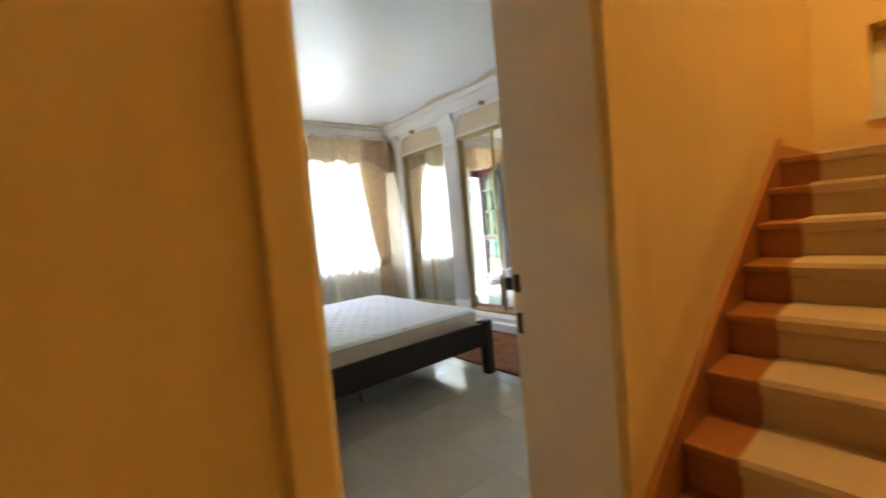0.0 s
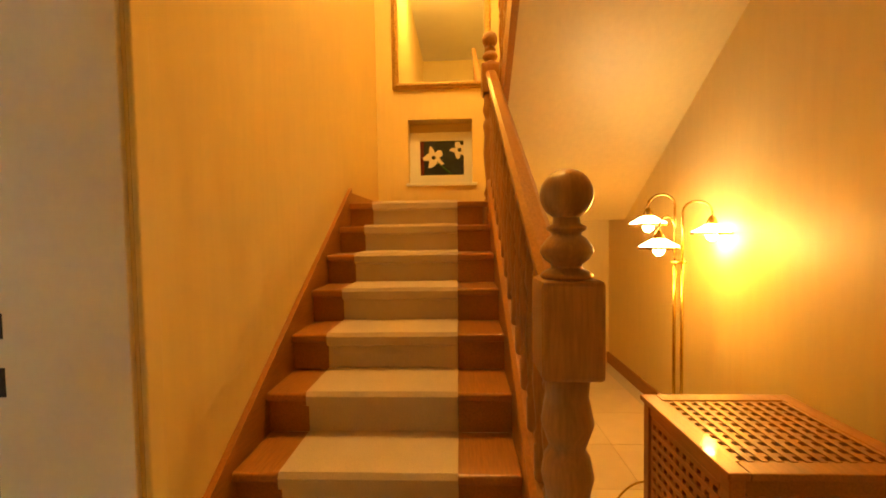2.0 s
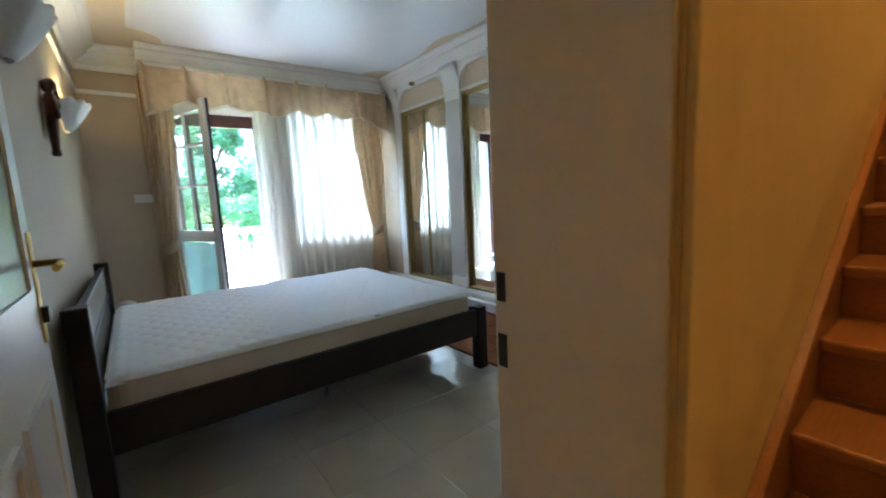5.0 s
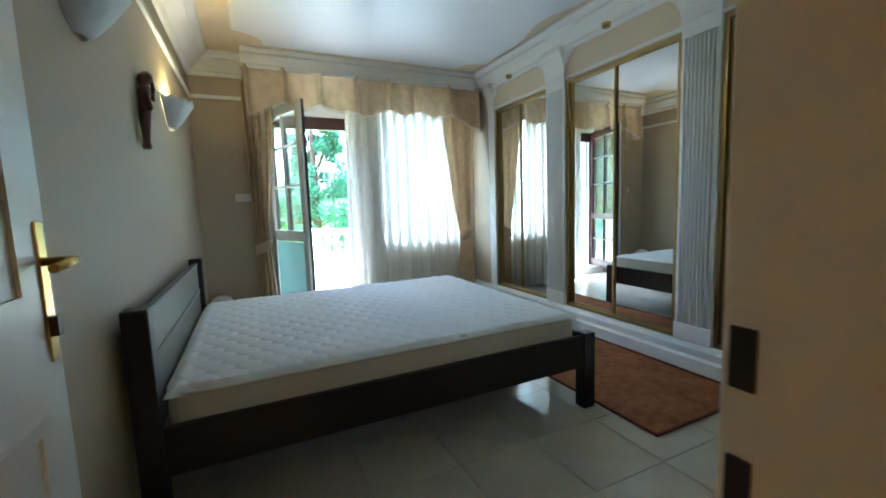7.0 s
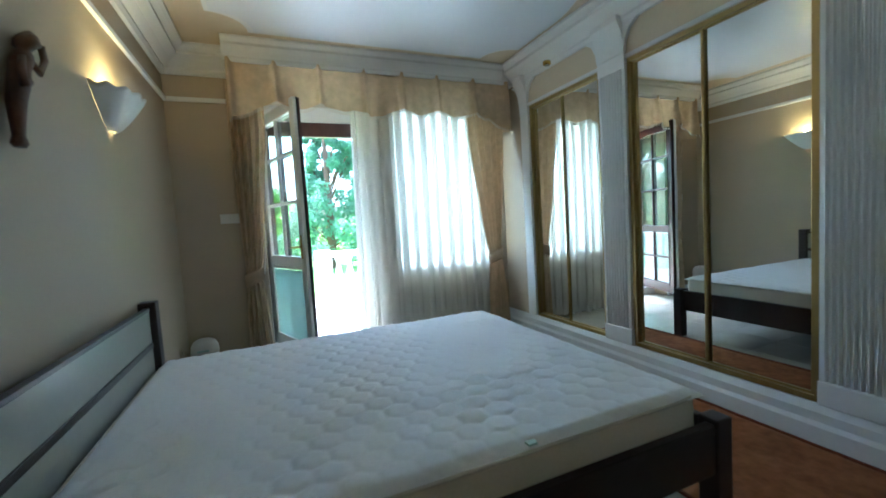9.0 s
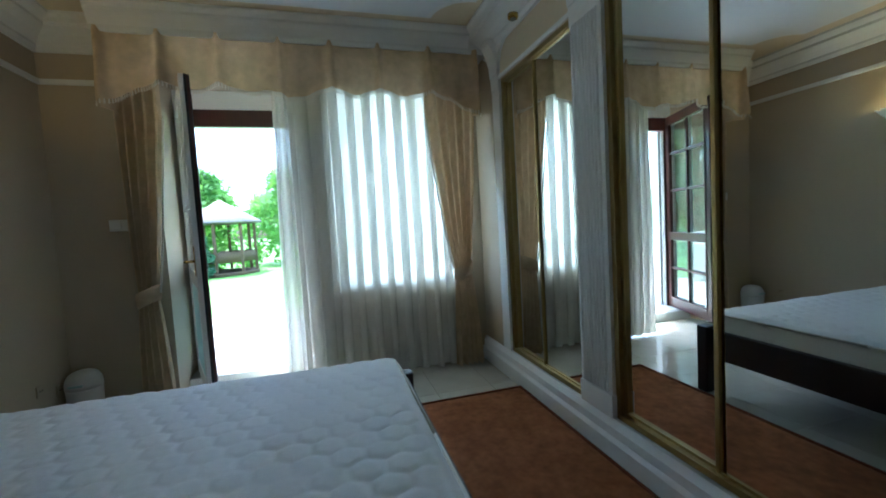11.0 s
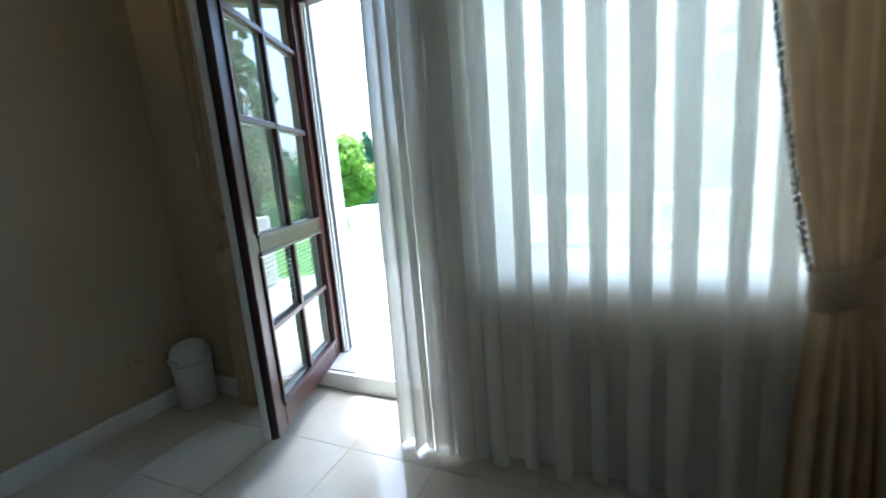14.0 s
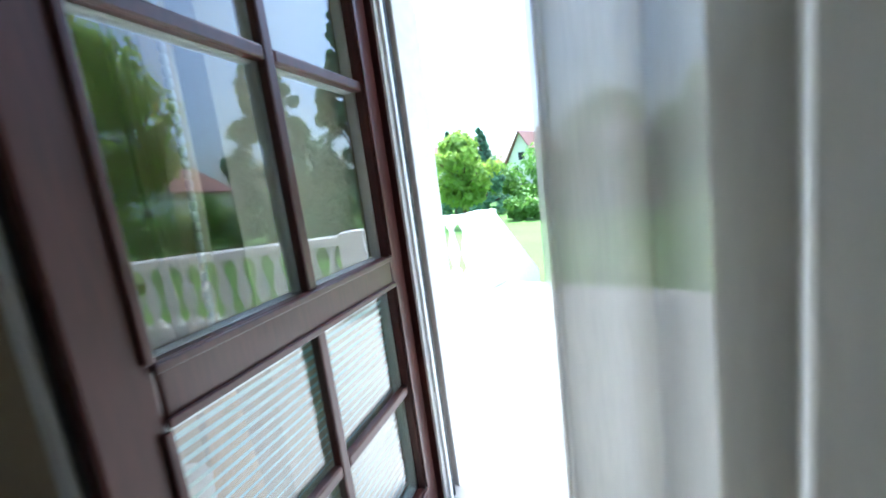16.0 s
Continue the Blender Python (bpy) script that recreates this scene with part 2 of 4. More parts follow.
def thing(name, x, y, z, label, category, group="", kind=""):
    ob = tagged(new(name), label, category, group, kind)
    ob.location = (x, y, z)
    return ob


def base_of(ob):
    total = Vector((0, 0, 0))
    while ob is not None:
        total += ob.location
        ob = ob.parent
    return total


def part(name, bm, mat, parent=None, label="", local=False, solid=0.0):
    me = bpy.data.meshes.new(name)
    if solid:
        bmesh.ops.recalc_face_normals(bm, faces=bm.faces)
        bmesh.ops.solidify(bm, geom=bm.faces[:], thickness=solid)
    if parent is not None and not local:
        bmesh.ops.translate(bm, verts=bm.verts, vec=-base_of(parent))
    bm.to_mesh(me)
    bm.free()
    me.materials.append(mat)
    ob = new(name, me)
    ob.parent = parent
    if label:
        ob["label"] = label
    return ob


def structure(name, bm, mat, label, category):
    return tagged(part(name, bm, mat), label, category, kind="structure")


# ---- bedroom and hall shell ----
Y0, Y1, HALLY, XW, CZ = 0.53, 4.93, 0.21, 3.09, 2.66
# wall between hall and bedroom, with the doorway 0.02 to 0.85
def wall_with_door(x0, x1, top):
    return [(x0, 0), (0.02, 0), (0.02, 2.12), (0.85, 2.12), (0.85, 0), (x1, 0), (x1, top), (x0, top)]


structure("wall_south", prism(wall_with_door(-1.5, 3.9, 2.66), "y", HALLY + 0.004, Y0), WALL, "cream painted wall between bedroom and staircase", "wall")
structure("wall_stair", prism(wall_with_door(-1.5, 3.73, 5.0), "y", HALLY - 0.02, HALLY + 0.002), HALLWALL, "warm cream painted wall along the staircase", "wall")
structure("wall_west", boxes((-0.23, -0.03, Y0 + 0.002, 5.45, 0, 2.9)), WALL, "plain cream painted wall behind the bed", "wall")
structure("wall_east", boxes((3.7, 3.9, Y0 + 0.002, 5.4, 0, 2.9)), WALL, "plain cream wall behind the wardrobes", "wall")
# window wall: door 0.67 to 1.62, window 1.84 to 2.86
structure("wall_north", boxes((-0.06, 0.62, Y1, 5.45, 0, 2.9), (0.62, 1.62, Y1, 5.45, 2.42, 2.9), (1.62, 1.84, Y1, 5.45, 0, 2.9), (1.84, 2.86, Y1, 5.45, 0, 0.74), (1.84, 2.86, Y1, 5.45, 2.3, 2.9), (2.86, 3.698, Y1, 5.45, 0, 2.9), (0.62, 1.62, 5.16, 5.45, -0.2, 0.09)), WALL, "cream painted wall with balcony door and window", "wall")
structure("ceiling", boxes((-0.2, 3.9, Y0 - 0.3, 5.4, CZ + 0.03, CZ + 0.2)), CEILCREAM, "cream painted bedroom ceiling", "ceiling")
structure("floor", boxes((-1.5, 3.9, -2.1, 5.16, -0.2, -0.004)), GROUT, "grey grouted floor bed", "floor")


def panel_outline(grow):
    """The raised ceiling field: straight towards the window and bed, waved towards the wardrobes, with scooped corners."""
    pts = []
    x0, x1, ya, yb, r = 0.42 - grow, 2.78 + grow, 1.0 - grow, 4.36 + grow, 0.26 - grow * 0.4
    for cx, cy, a0 in ((x0, ya, 90), (x1, ya, 180), (x1, yb, 270), (x0, yb, 0)):
        for k in range(9):
            a = radians(a0 - 90 * k / 8)
            pts.append((cx + r * math.cos(a), cy + r * math.sin(a)))
        if a0 == 180:
            for k in range(1, 30):
                v = k / 30
                pts.append((x1 - 0.14 * math.sin(math.pi * v) ** 2 * (0.55 + 0.45 * math.cos(6 * math.pi * v)), ya + r + (yb - ya - 2 * r) * v))
    return pts


structure("ceiling_ring", prism(panel_outline(0.03), "z", CZ, CZ + 0.028), WHITE, "white plaster moulding round the ceiling field", "moulding")
structure("ceiling_field", prism(panel_outline(0.0), "z", CZ - 0.012, CZ + 0.02), CEIL, "smooth glossy white ceiling field", "ceiling")


def cornice(name, axis, a, b, at, sign, z, deep, high, label="white plaster cornice"):
    prof = [(0, 0), (0.12, 0), (0.2, 0.12), (0.2, 0.22), (0.45, 0.45), (0.72, 0.62), (0.72, 0.74), (0.9, 0.82), (1, 0.9), (1, 1), (0, 1)]
    pts = [(at + sign * deep * p, z + high * h) for p, h in prof]
    return structure(name, prism(pts, axis, a, b), WHITE, label, "cornice")


cornice("trim", "y", Y0, Y1, -0.03, 1, 2.5, 0.2, 0.19)
cornice("trim", "x", 0.14, 3.09, Y0, 1, 2.5, 0.2, 0.19)
cornice("trim", "x", -0.06, 0.44, Y1, -1, 2.5, 0.2, 0.19)
# the boxed pelmet that carries the curtains
structure("pelmet_box", boxes((0.44, 3.09, 4.6, Y1, 2.52, 2.69)), WHITE, "white pelmet box over the curtains", "moulding")
cornice("trim", "x", 0.44, 2.9, 4.6, -1, 2.52, 0.09, 0.169)
structure("trim", boxes((-0.03, -0.008, Y0, Y1, 2.29, 2.325), bevel=0.004), WHITE, "narrow white picture rail", "moulding")
structure("trim", boxes((-0.008, 0.52, Y1 - 0.022, Y1, 2.29, 2.325), bevel=0.004), WHITE, "narrow white picture rail", "moulding")
structure("baseboard", boxes((-0.03, -0.012, Y0 + 0.02, Y1, 0, 0.1), bevel=0.004), WHITE, "low white baseboard along the bed wall", "baseboard")
structure("baseboard", boxes((-0.012, 0.62, Y1 - 0.018, Y1, 0, 0.1), (1.62, 3.0, Y1 - 0.018, Y1, 0, 0.1)), WHITE, "low white baseboard under the window", "baseboard")

# ---- hall shell ----
HX, HY = 3.73, -1.95
structure("wall_hall_end", boxes((HX, 3.93, HY - 0.2, -0.7, 0, 1.70), (HX, 3.93, -0.1, HALLY, 0, 5.0), (HX, 3.93, -0.7, -0.1, 0, 1.70), (HX, 3.93, -0.7, -0.1, 2.29, 5.0), (HX, 3.93, HY - 0.2, -0.7, 1.70, 5.0), (3.9, 3.95, -0.7, -0.1, 1.69, 2.3)), HALLWALL, "warm cream wall at the stair landing with a niche", "wall")
structure("wall_hall_side", boxes((-1.5, HX, HY - 0.2, HY, 0, 5.0)), HALLWALL, "warm cream wall beside the floor lamp", "wall")
structure("wall_hall_back", boxes((-1.7, -1.5, HY - 0.2, Y0, 0, 5.0)), HALLWALL, "warm cream wall behind the hall", "wall")
structure("ceiling_hall", boxes((-1.5, -0.4, HY, HALLY - 0.02, 2.6, 2.85)), WHITE, "white ceiling over the hall", "ceiling")
structure("ceiling_stairwell", boxes((-1.7, 3.93, HY - 0.2, Y0, 5.0, 5.15)), WHITE, "white ceiling over the stairwell", "ceiling")
# slope under the upper flight
S0 = 1.85


def soffit_z(x):
    return S0 + 0.68 * (2.6 - x)


structure("stair_soffit", prism([(3.37, 1.32), (3.37, 1.44), (3.37, 1.6), (0.35, soffit_z(0.35) + 0.14), (0.35, soffit_z(0.35))], "y", HY, -0.87), HALLWALL, "sloping cream plaster underside of the upper flight", "ceiling")
structure("baseboard", boxes((-1.5, HX, HY, HY + 0.02, 0, 0.1), bevel=0.005), OAK, "oak baseboard along the hall wall", "baseboard")

# ---- doorway lining ----
door_1 = thing("door_1", 0.435, Y0, 0, "white panelled bedroom door standing open", "door", kind="structure")
part("jamb", boxes((0.835, 0.85, HALLY - 0.012, Y0 + 0.012, 0, 2.12), bevel=0.003), JAMB, door_1, "cream painted door lining")
part("jamb", boxes((0.02, 0.035, HALLY - 0.012, Y0 + 0.012, 0, 2.12), bevel=0.003), JAMB, door_1, "cream painted door lining")
part("head", boxes((0.035, 0.835, HALLY - 0.01, Y0 + 0.01, 2.105, 2.12)), JAMB, door_1)
part("casing", boxes((0.85, 0.905, HALLY - 0.036, HALLY - 0.02, 0, 2.17), bevel=0.004), HALLWALL, door_1)
part("casing", boxes((-0.045, 0.02, HALLY - 0.036, HALLY - 0.02, 0, 2.17), bevel=0.006), HALLWALL, door_1)
part("strike_plate", boxes((0.831, 0.836, Y0 - 0.02, Y0 + 0.002, 1.0, 1.06)), DARKMETAL, door_1, "dark metal strike plate")
part("strike_plate", boxes((0.831, 0.836, Y0 - 0.02, Y0 + 0.002, 0.86, 0.93)), DARKMETAL, door_1, "dark metal strike plate")
leaf = part("leaf", boxes((0.004, 0.042, Y0 + 0.02, 1.40, 0.01, 2.08), bevel=0.003), DOORWHITE, door_1)
for ya, yb, za, zb in ((0.66, 0.94, 0.2, 0.82), (1.0, 1.28, 0.2, 0.82), (0.66, 1.28, 1.02, 1.95)):
    bm = bmesh.new()
    for d in ((ya, yb, za, za + 0.03), (ya, yb, zb - 0.03, zb), (ya, ya + 0.03, za + 0.03, zb - 0.03), (yb - 0.03, yb, za + 0.03, zb - 0.03)):
        box(bm, 0.042, 0.052, *d)
    part("panel_moulding", bm, DOORWHITE, leaf)
    part("panel", boxes((0.04, 0.0455, ya + 0.03, yb - 0.03, za + 0.03, zb - 0.03)), GREYGLASS if zb > 1.5 else DOORWHITE, leaf)
part("backplate", boxes((0.042, 0.047, 1.345, 1.38, 0.9, 1.18), bevel=0.002), BRASS, leaf, "polished brass backplate")
part("lever", tube([(0.044, 1.362, 1.1), (0.094, 1.362, 1.1), (0.099, 1.35, 1.1), (0.099, 1.25, 1.095)], 0.009), BRASS, leaf, "brass lever handle")
part("lock", boxes((0.047, 0.059, 1.352, 1.372, 0.95, 0.99)), DARKMETAL, leaf)

# ---- staircase ----
RISE, RUN, NOSE1 = 0.16, 0.243, 0.671
SY0, SY1 = -0.76, 0.165
stairs = thing("staircase", 0.7, -0.3, 0, "varnished oak staircase with a beige carpet runner", "staircase")
for n in range(1, 9):
    x = NOSE1 + RUN * (n - 1)
    part("tread", boxes((x, x + RUN + 0.035, SY0, SY1, RISE * n - 0.035, RISE * n), bevel=0.008), OAK, stairs)
    part("riser", boxes((x + 0.03, x + 0.045, SY0, SY1, RISE * (n - 1), RISE * n - 0.035)), OAK, stairs)
xl = NOSE1 + RUN * 8
part("riser", boxes((xl + 0.03, xl + 0.045, SY0, SY1, RISE * 8, RISE * 9 - 0.035)), OAK, stairs)
part("landing", boxes((xl, HX, -0.86, HALLY - 0.02, RISE * 9 - 0.035, RISE * 9), bevel=0.006), OAK, stairs)
part("landing_half", boxes((3.37, HX, HY, -0.86, RISE * 9 - 0.1, RISE * 9)), OAK, stairs)
sl = RISE / RUN


def along(x):
    return RISE + (x - NOSE1) * sl


def stringer(ya, yb, up):
    return prism([(NOSE1 - 0.06, 0), (NOSE1 - 0.06, along(NOSE1 - 0.06) + up), (xl + 0.08, along(xl + 0.08) + up), (xl + 0.08, RISE * 8 - 0.1), (xl - 0.2, RISE * 8 - 0.32), (NOSE1 + 0.3, 0)], "y", ya, yb)


part("wall_stringer", stringer(SY1, HALLY - 0.022, 0.06), OAK, stairs)
part("outer_stringer", stringer(SY0 - 0.06, SY0, 0.06), OAK, stairs)
part("skirting", boxes((xl + 0.08, HX, HALLY - 0.035, HALLY - 0.022, RISE * 9, RISE * 9 + 0.08)), OAK, stairs)


def runner_part(n):
    x = NOSE1 + RUN * (n - 1)
    pts = [(x + RUN + 0.024, RISE * n + 0.001), (x + 0.0, RISE * n + 0.001), (x - 0.002, RISE * n - 0.034), (x + 0.026, RISE * n - 0.04), (x + 0.026, RISE * (n - 1) + 0.003),
           (x + 0.014, RISE * (n - 1) + 0.003), (x + 0.012, RISE * n - 0.052), (x - 0.014, RISE * n - 0.042), (x - 0.017, RISE * n - 0.006), (x - 0.006, RISE * n + 0.011), (x + RUN + 0.024, RISE * n + 0.012)]
    return prism(pts, "y", -0.56, 0.005)


runner = thing("stair_runner", 0.7, -0.28, 0, "beige woven carpet runner laid over the oak steps", "carpet")
for n in range(1, 10):
    part("carpet_step", runner_part(n), CARPET, runner)
part("carpet_step", boxes((xl + RUN + 0.026, xl + 0.62, -0.56, 0.005, RISE * 9 + 0.001, RISE * 9 + 0.012)), CARPET, runner)


def newel(x, y, z, high, label):
    nw = thing("newel_post", x, y, z, label, "newel post", "newel posts of the staircase")
    h = high
    part("shaft", lathe([(0.05, 0), (0.05, 0.05), (0.04, 0.06), (0.052, 0.09), (0.04, 0.13), (0.036, 0.16), (0.046, 0.28), (0.052, 0.36), (0.048, 0.42), (0.044, 0.47), (0.046, 0.50), (0.053, 0.53), (0.046, 0.57), (0.036, 0.585), (0.04, 0.60), (0.053, 0.64), (0.046, 0.68), (0.042, 0.695), (0.047, 0.74)], x, y, z + h - 1.36 + 0.2, seg=24), OAKT, nw)
    part("foot", boxes((x - 0.06, x + 0.06, y - 0.06, y + 0.06, z, z + h - 1.16), bevel=0.008), OAKT, nw)
    part("block", boxes((x - 0.06, x + 0.06, y - 0.06, y + 0.06, z + h - 0.42, z + h - 0.225), bevel=0.01), OAKT, nw)
    part("neck", lathe([(0.05, 0), (0.052, 0.006), (0.044, 0.014), (0.031, 0.02), (0.03, 0.027), (0.044, 0.038), (0.052, 0.052), (0.05, 0.064), (0.038, 0.08), (0.029, 0.086), (0.029, 0.091), (0.039, 0.097), (0.039, 0.103), (0.027, 0.109), (0.025, 0.13)], x, y, z + h - 0.225, seg=24), OAKT, nw)
    r = 0.052
    part("ball", lathe([(max(0.004, r * math.sin(math.pi * k / 14)), r - r * math.cos(math.pi * k / 14)) for k in range(15)], x, y, z + h - 0.11, seg=28), OAKT, nw, "polished ball finial")
    return nw


newel(0.755, -0.79, 0, 1.365, "turned oak newel post with a ball finial, foot of the stairs")
newel(2.66, -0.79, RISE * 9 - 0.3, 1.42, "turned oak newel post with a ball finial, on the landing")


def rail(xa, za, xb, zb, y):
    """A moulded handrail between two places."""
    prof = [(-0.026, 0), (0.026, 0), (0.03, 0.018), (0.036, 0.03), (0.034, 0.048), (0.018, 0.062), (-0.018, 0.062), (-0.034, 0.048), (-0.036, 0.03), (-0.03, 0.018)]
    bm = bmesh.new()
    a = [bm.verts.new((xa, y + p, za + q)) for p, q in prof]
    b = [bm.verts.new((xb, y + p, zb + q)) for p, q in prof]
    for i in range(len(prof)):
        bm.faces.new((a[i], a[(i + 1) % 10], b[(i + 1) % 10], b[i]))
    bm.faces.new(a), bm.faces.new(b[::-1])
    bmesh.ops.recalc_face_normals(bm, faces=bm.faces)
    return bm


BAL = [(0.017, 0), (0.017, 0.1), (0.012, 0.105), (0.018, 0.13), (0.011, 0.15), (0.014, 0.2), (0.02, 0.28), (0.017, 0.34), (0.011, 0.38), (0.018, 0.4), (0.011, 0.42), (0.02, 0.46), (0.016, 0.52), (0.011, 0.56), (0.018, 0.575), (0.013, 0.6), (0.017, 0.61), (0.017, 0.68)]
balustrade = thing("stair_balustrade", 1.6, -0.79, 0.3, "carved oak balustrade with turned spindles on the staircase", "balustrade")
part("handrail", rail(0.80, 1.035, 2.61, 1.035 + 1.81 * sl, -0.79), OAK, balustrade)
part("bottom_rail", rail(0.80, 0.33, 2.61, 0.33 + 1.81 * sl, -0.79), OAK, balustrade)
spin = None
for k in range(14):
    x = 0.92 + 0.123 * k
    z = 0.38 + (x - 0.8) * sl
    if spin is None:
        bm = lathe(BAL, 0, 0, 0, seg=10)
        spin = part("spindle", bm, OAKT, balustrade, local=True)
        spin.location = (x - 1.6, 0, z - 0.3)
    else:
        o = spin.copy()
        scene.collection.objects.link(o)
        o.location = (x - 1.6, 0, z - 0.3)

upper = thing("upper_balustrade", 2.0, -0.85, 2.2, "oak balustrade and stringer of the upper flight", "balustrade")
part("stringer", prism([(3.3, soffit_z(3.3) + 0.22), (3.3, soffit_z(3.3) - 0.02), (0.35, soffit_z(0.35) - 0.02), (0.35, soffit_z(0.35) + 0.22)], "y", -0.87, -0.835), OAK, upper)
part("handrail", rail(2.66, soffit_z(2.66) + 0.98, 0.35, soffit_z(0.35) + 0.98, -0.85), OAK, upper)
for k in range(17):
    x = 2.5 - 0.125 * k
    o = spin.copy()
    scene.collection.objects.link(o)
    o.parent = upper
    o.location = (x - 2.0, 0, soffit_z(x) + 0.25 - 2.2)


# ---- bed ----
MX0, MX1, MY0, MY1, MZ = 0.085, 2.05, 2.0, 3.63, 0.552
bed = thing("double_bed", 1.08, 2.81, 0, "dark wenge double bed frame with frosted headboard panels", "bed")
for y in (1.955, 3.605):
    part("head_post", boxes((0.0, 0.08, y, y + 0.075, 0, 0.865), bevel=0.006), DARKWOOD, bed)
    part("foot_post", boxes((2.055, 2.135, y, y + 0.075, 0, 0.442), bevel=0.006), DARKWOOD, bed)
for y in (1.965, 3.63):
    part("side_rail", boxes((0.08, 2.055, y, y + 0.035, 0.245, 0.428), bevel=0.004), DARKWOOD, bed)
part("foot_rail", boxes((2.07, 2.105, 2.03, 3.605, 0.245, 0.428), bevel=0.004), DARKWOOD, bed)
part("headboard_panel", boxes((0.03, 0.05, 2.03, 3.605, 0.655, 0.82), bevel=0.002), GREYGLASS, bed, "pale grey glossy headboard panel")
part("headboard_panel", boxes((0.03, 0.05, 2.03, 3.605, 0.36, 0.625), bevel=0.002), GREYGLASS, bed, "pale grey glossy headboard panel")
part("headboard_bar", boxes((0.025, 0.055, 2.03, 3.605, 0.625, 0.655), bevel=0.003), DARKWOOD, bed)
part("headboard_bar", boxes((0.025, 0.055, 2.03, 3.605, 0.82, 0.838), bevel=0.003), DARKWOOD, bed)
part("slat_base", boxes((0.08, 2.055, 2.0, 3.63, 0.285, 0.315)), DARKWOOD, bed)
for x, y in ((1.1, 2.35), (1.1, 3.2)):
    part("centre_leg", lathe([(0.014, 0), (0.014, 0.285)], x, y, 0, seg=10), STEEL, bed, "thin steel support leg")
part("centre_leg", lathe([(0.014, 0), (0.014, 0.285)], 1.1, 2.8, 0, seg=10), STEEL, bed)

mattress = thing("mattress", 1.09, 2.81, 0.315, "white quilted bare mattress lying on the bed", "mattress")


def quilt(u, v):
    x, y = MX0 + (MX1 - MX0) * u, MY0 + (MY1 - MY0) * v
    e = min(x - MX0, MX1 - x, y - MY0, MY1 - y)
    drop = 0.022 * max(0.0, 1 - e / 0.05) ** 2
    # six-sided quilted cells, pulled down along their seams
    p, q = 0.104, 0.086
    near = sorted(((x - (i + 0.5 * (j % 2)) * p) ** 2 + ((y - j * q) * 1.06) ** 2) ** 0.5 for j in range(int(y / q) - 1, int(y / q) + 3) for i in range(int(x / p) - 2, int(x / p) + 3))
    seam = min(1.0, (near[1] - near[0]) / 0.055)
    puff = 1 - (1 - seam) ** 2.2
    pull = 0.6 + 0.6 * noise.noise((x * 5, y * 5, 4.0))
    return (x, y, MZ - 0.008 - drop + 0.0085 * puff * pull * min(1, e / 0.03) + 0.004 * noise.noise((x * 4, y * 4, 0)))


part("quilted_top", sheet(quilt, 230, 200), MATTRESS, mattress)
bm = bmesh.new()
rim = []
for k in range(160):
    a = 2 * math.pi * k / 160
    c, s = math.cos(a), math.sin(a)
    sx, sy = abs(c) ** 0.09 * (1 if c > 0 else -1), abs(s) ** 0.09 * (1 if s > 0 else -1)
    wob = 0.004 * noise.noise((c * 14, s * 14, 1))
    rim.append(((MX0 + MX1) / 2 + (MX1 - MX0) / 2 * sx * (1 + wob), (MY0 + MY1) / 2 + (MY1 - MY0) / 2 * sy * (1 + wob)))
levels = [0.317, 0.325, 0.36, 0.41, 0.46, 0.5, 0.524]
rings = []
for j, z in enumerate(levels):
    push = 0.004 * math.sin(math.pi * j / 6)
    rings.append([bm.verts.new((x + (x - 1.06) * push, y + (y - 2.815) * push, z)) for x, y in rim])
for a, b in zip(rings, rings[1:]):
    for k in range(160):
        bm.faces.new((a[k], a[(k + 1) % 160], b[(k + 1) % 160], b[k])).smooth = True
bm.faces.new(rings[0])
part("border", bm, MATSIDE, mattress, "cream fabric mattress border")
part("piping", tube([(x, y, 0.525) for x, y in rim + rim[:1]], 0.006, 6), PIPING, mattress)
part("piping", tube([(x, y, 0.326) for x, y in rim + rim[:1]], 0.006, 6), PIPING, mattress)
part("tag", boxes((1.305, 1.335, 2.0, 2.022, 0.542, 0.548)), BLIND, mattress, "small grey sewn tag")

# ---- rug ----
rug = thing("rug", 2.6, 2.88, 0, "rust-brown woven rug on the tiles beside the bed", "rug")
part("woven_top", sheet(lambda u, v: (2.175 + 0.83 * u, 1.59 + 2.57 * v, 0.016 + 0.004 * noise.noise((u * 5, v * 14, 3)) - 0.010 * (max(abs(u - 0.5), abs(v - 0.5)) > 0.495)), 24, 60), RUG, rug)
part("binding", boxes((2.16, 2.175, 1.575, 4.175, 0.001, 0.016), (3.005, 3.02, 1.575, 4.175, 0.001, 0.016), (2.175, 3.005, 1.575, 1.59, 0.001, 0.016), (2.175, 3.005, 4.16, 4.175, 0.001, 0.016), bevel=0.003), RUGEDGE, rug)

# ---- mirrored wardrobes ----
ZB, ZT = 0.2, 2.26
plinth = thing("wardrobe_plinth", 3.38, 2.5, 0, "white moulded plinth under the mirrored wardrobes", "plinth")
part("base", boxes((3.05, 3.69, 0.54, 4.9, 0.0, 0.16)), WHITE, plinth)
part("moulding", prism([(3.02, 0), (3.05, 0), (3.05, 0.16), (3.072, 0.197), (3.058, 0.197), (3.035, 0.165), (3.035, 0.12), (3.02, 0.1)], "y", 0.56, 4.9), WHITE, plinth)


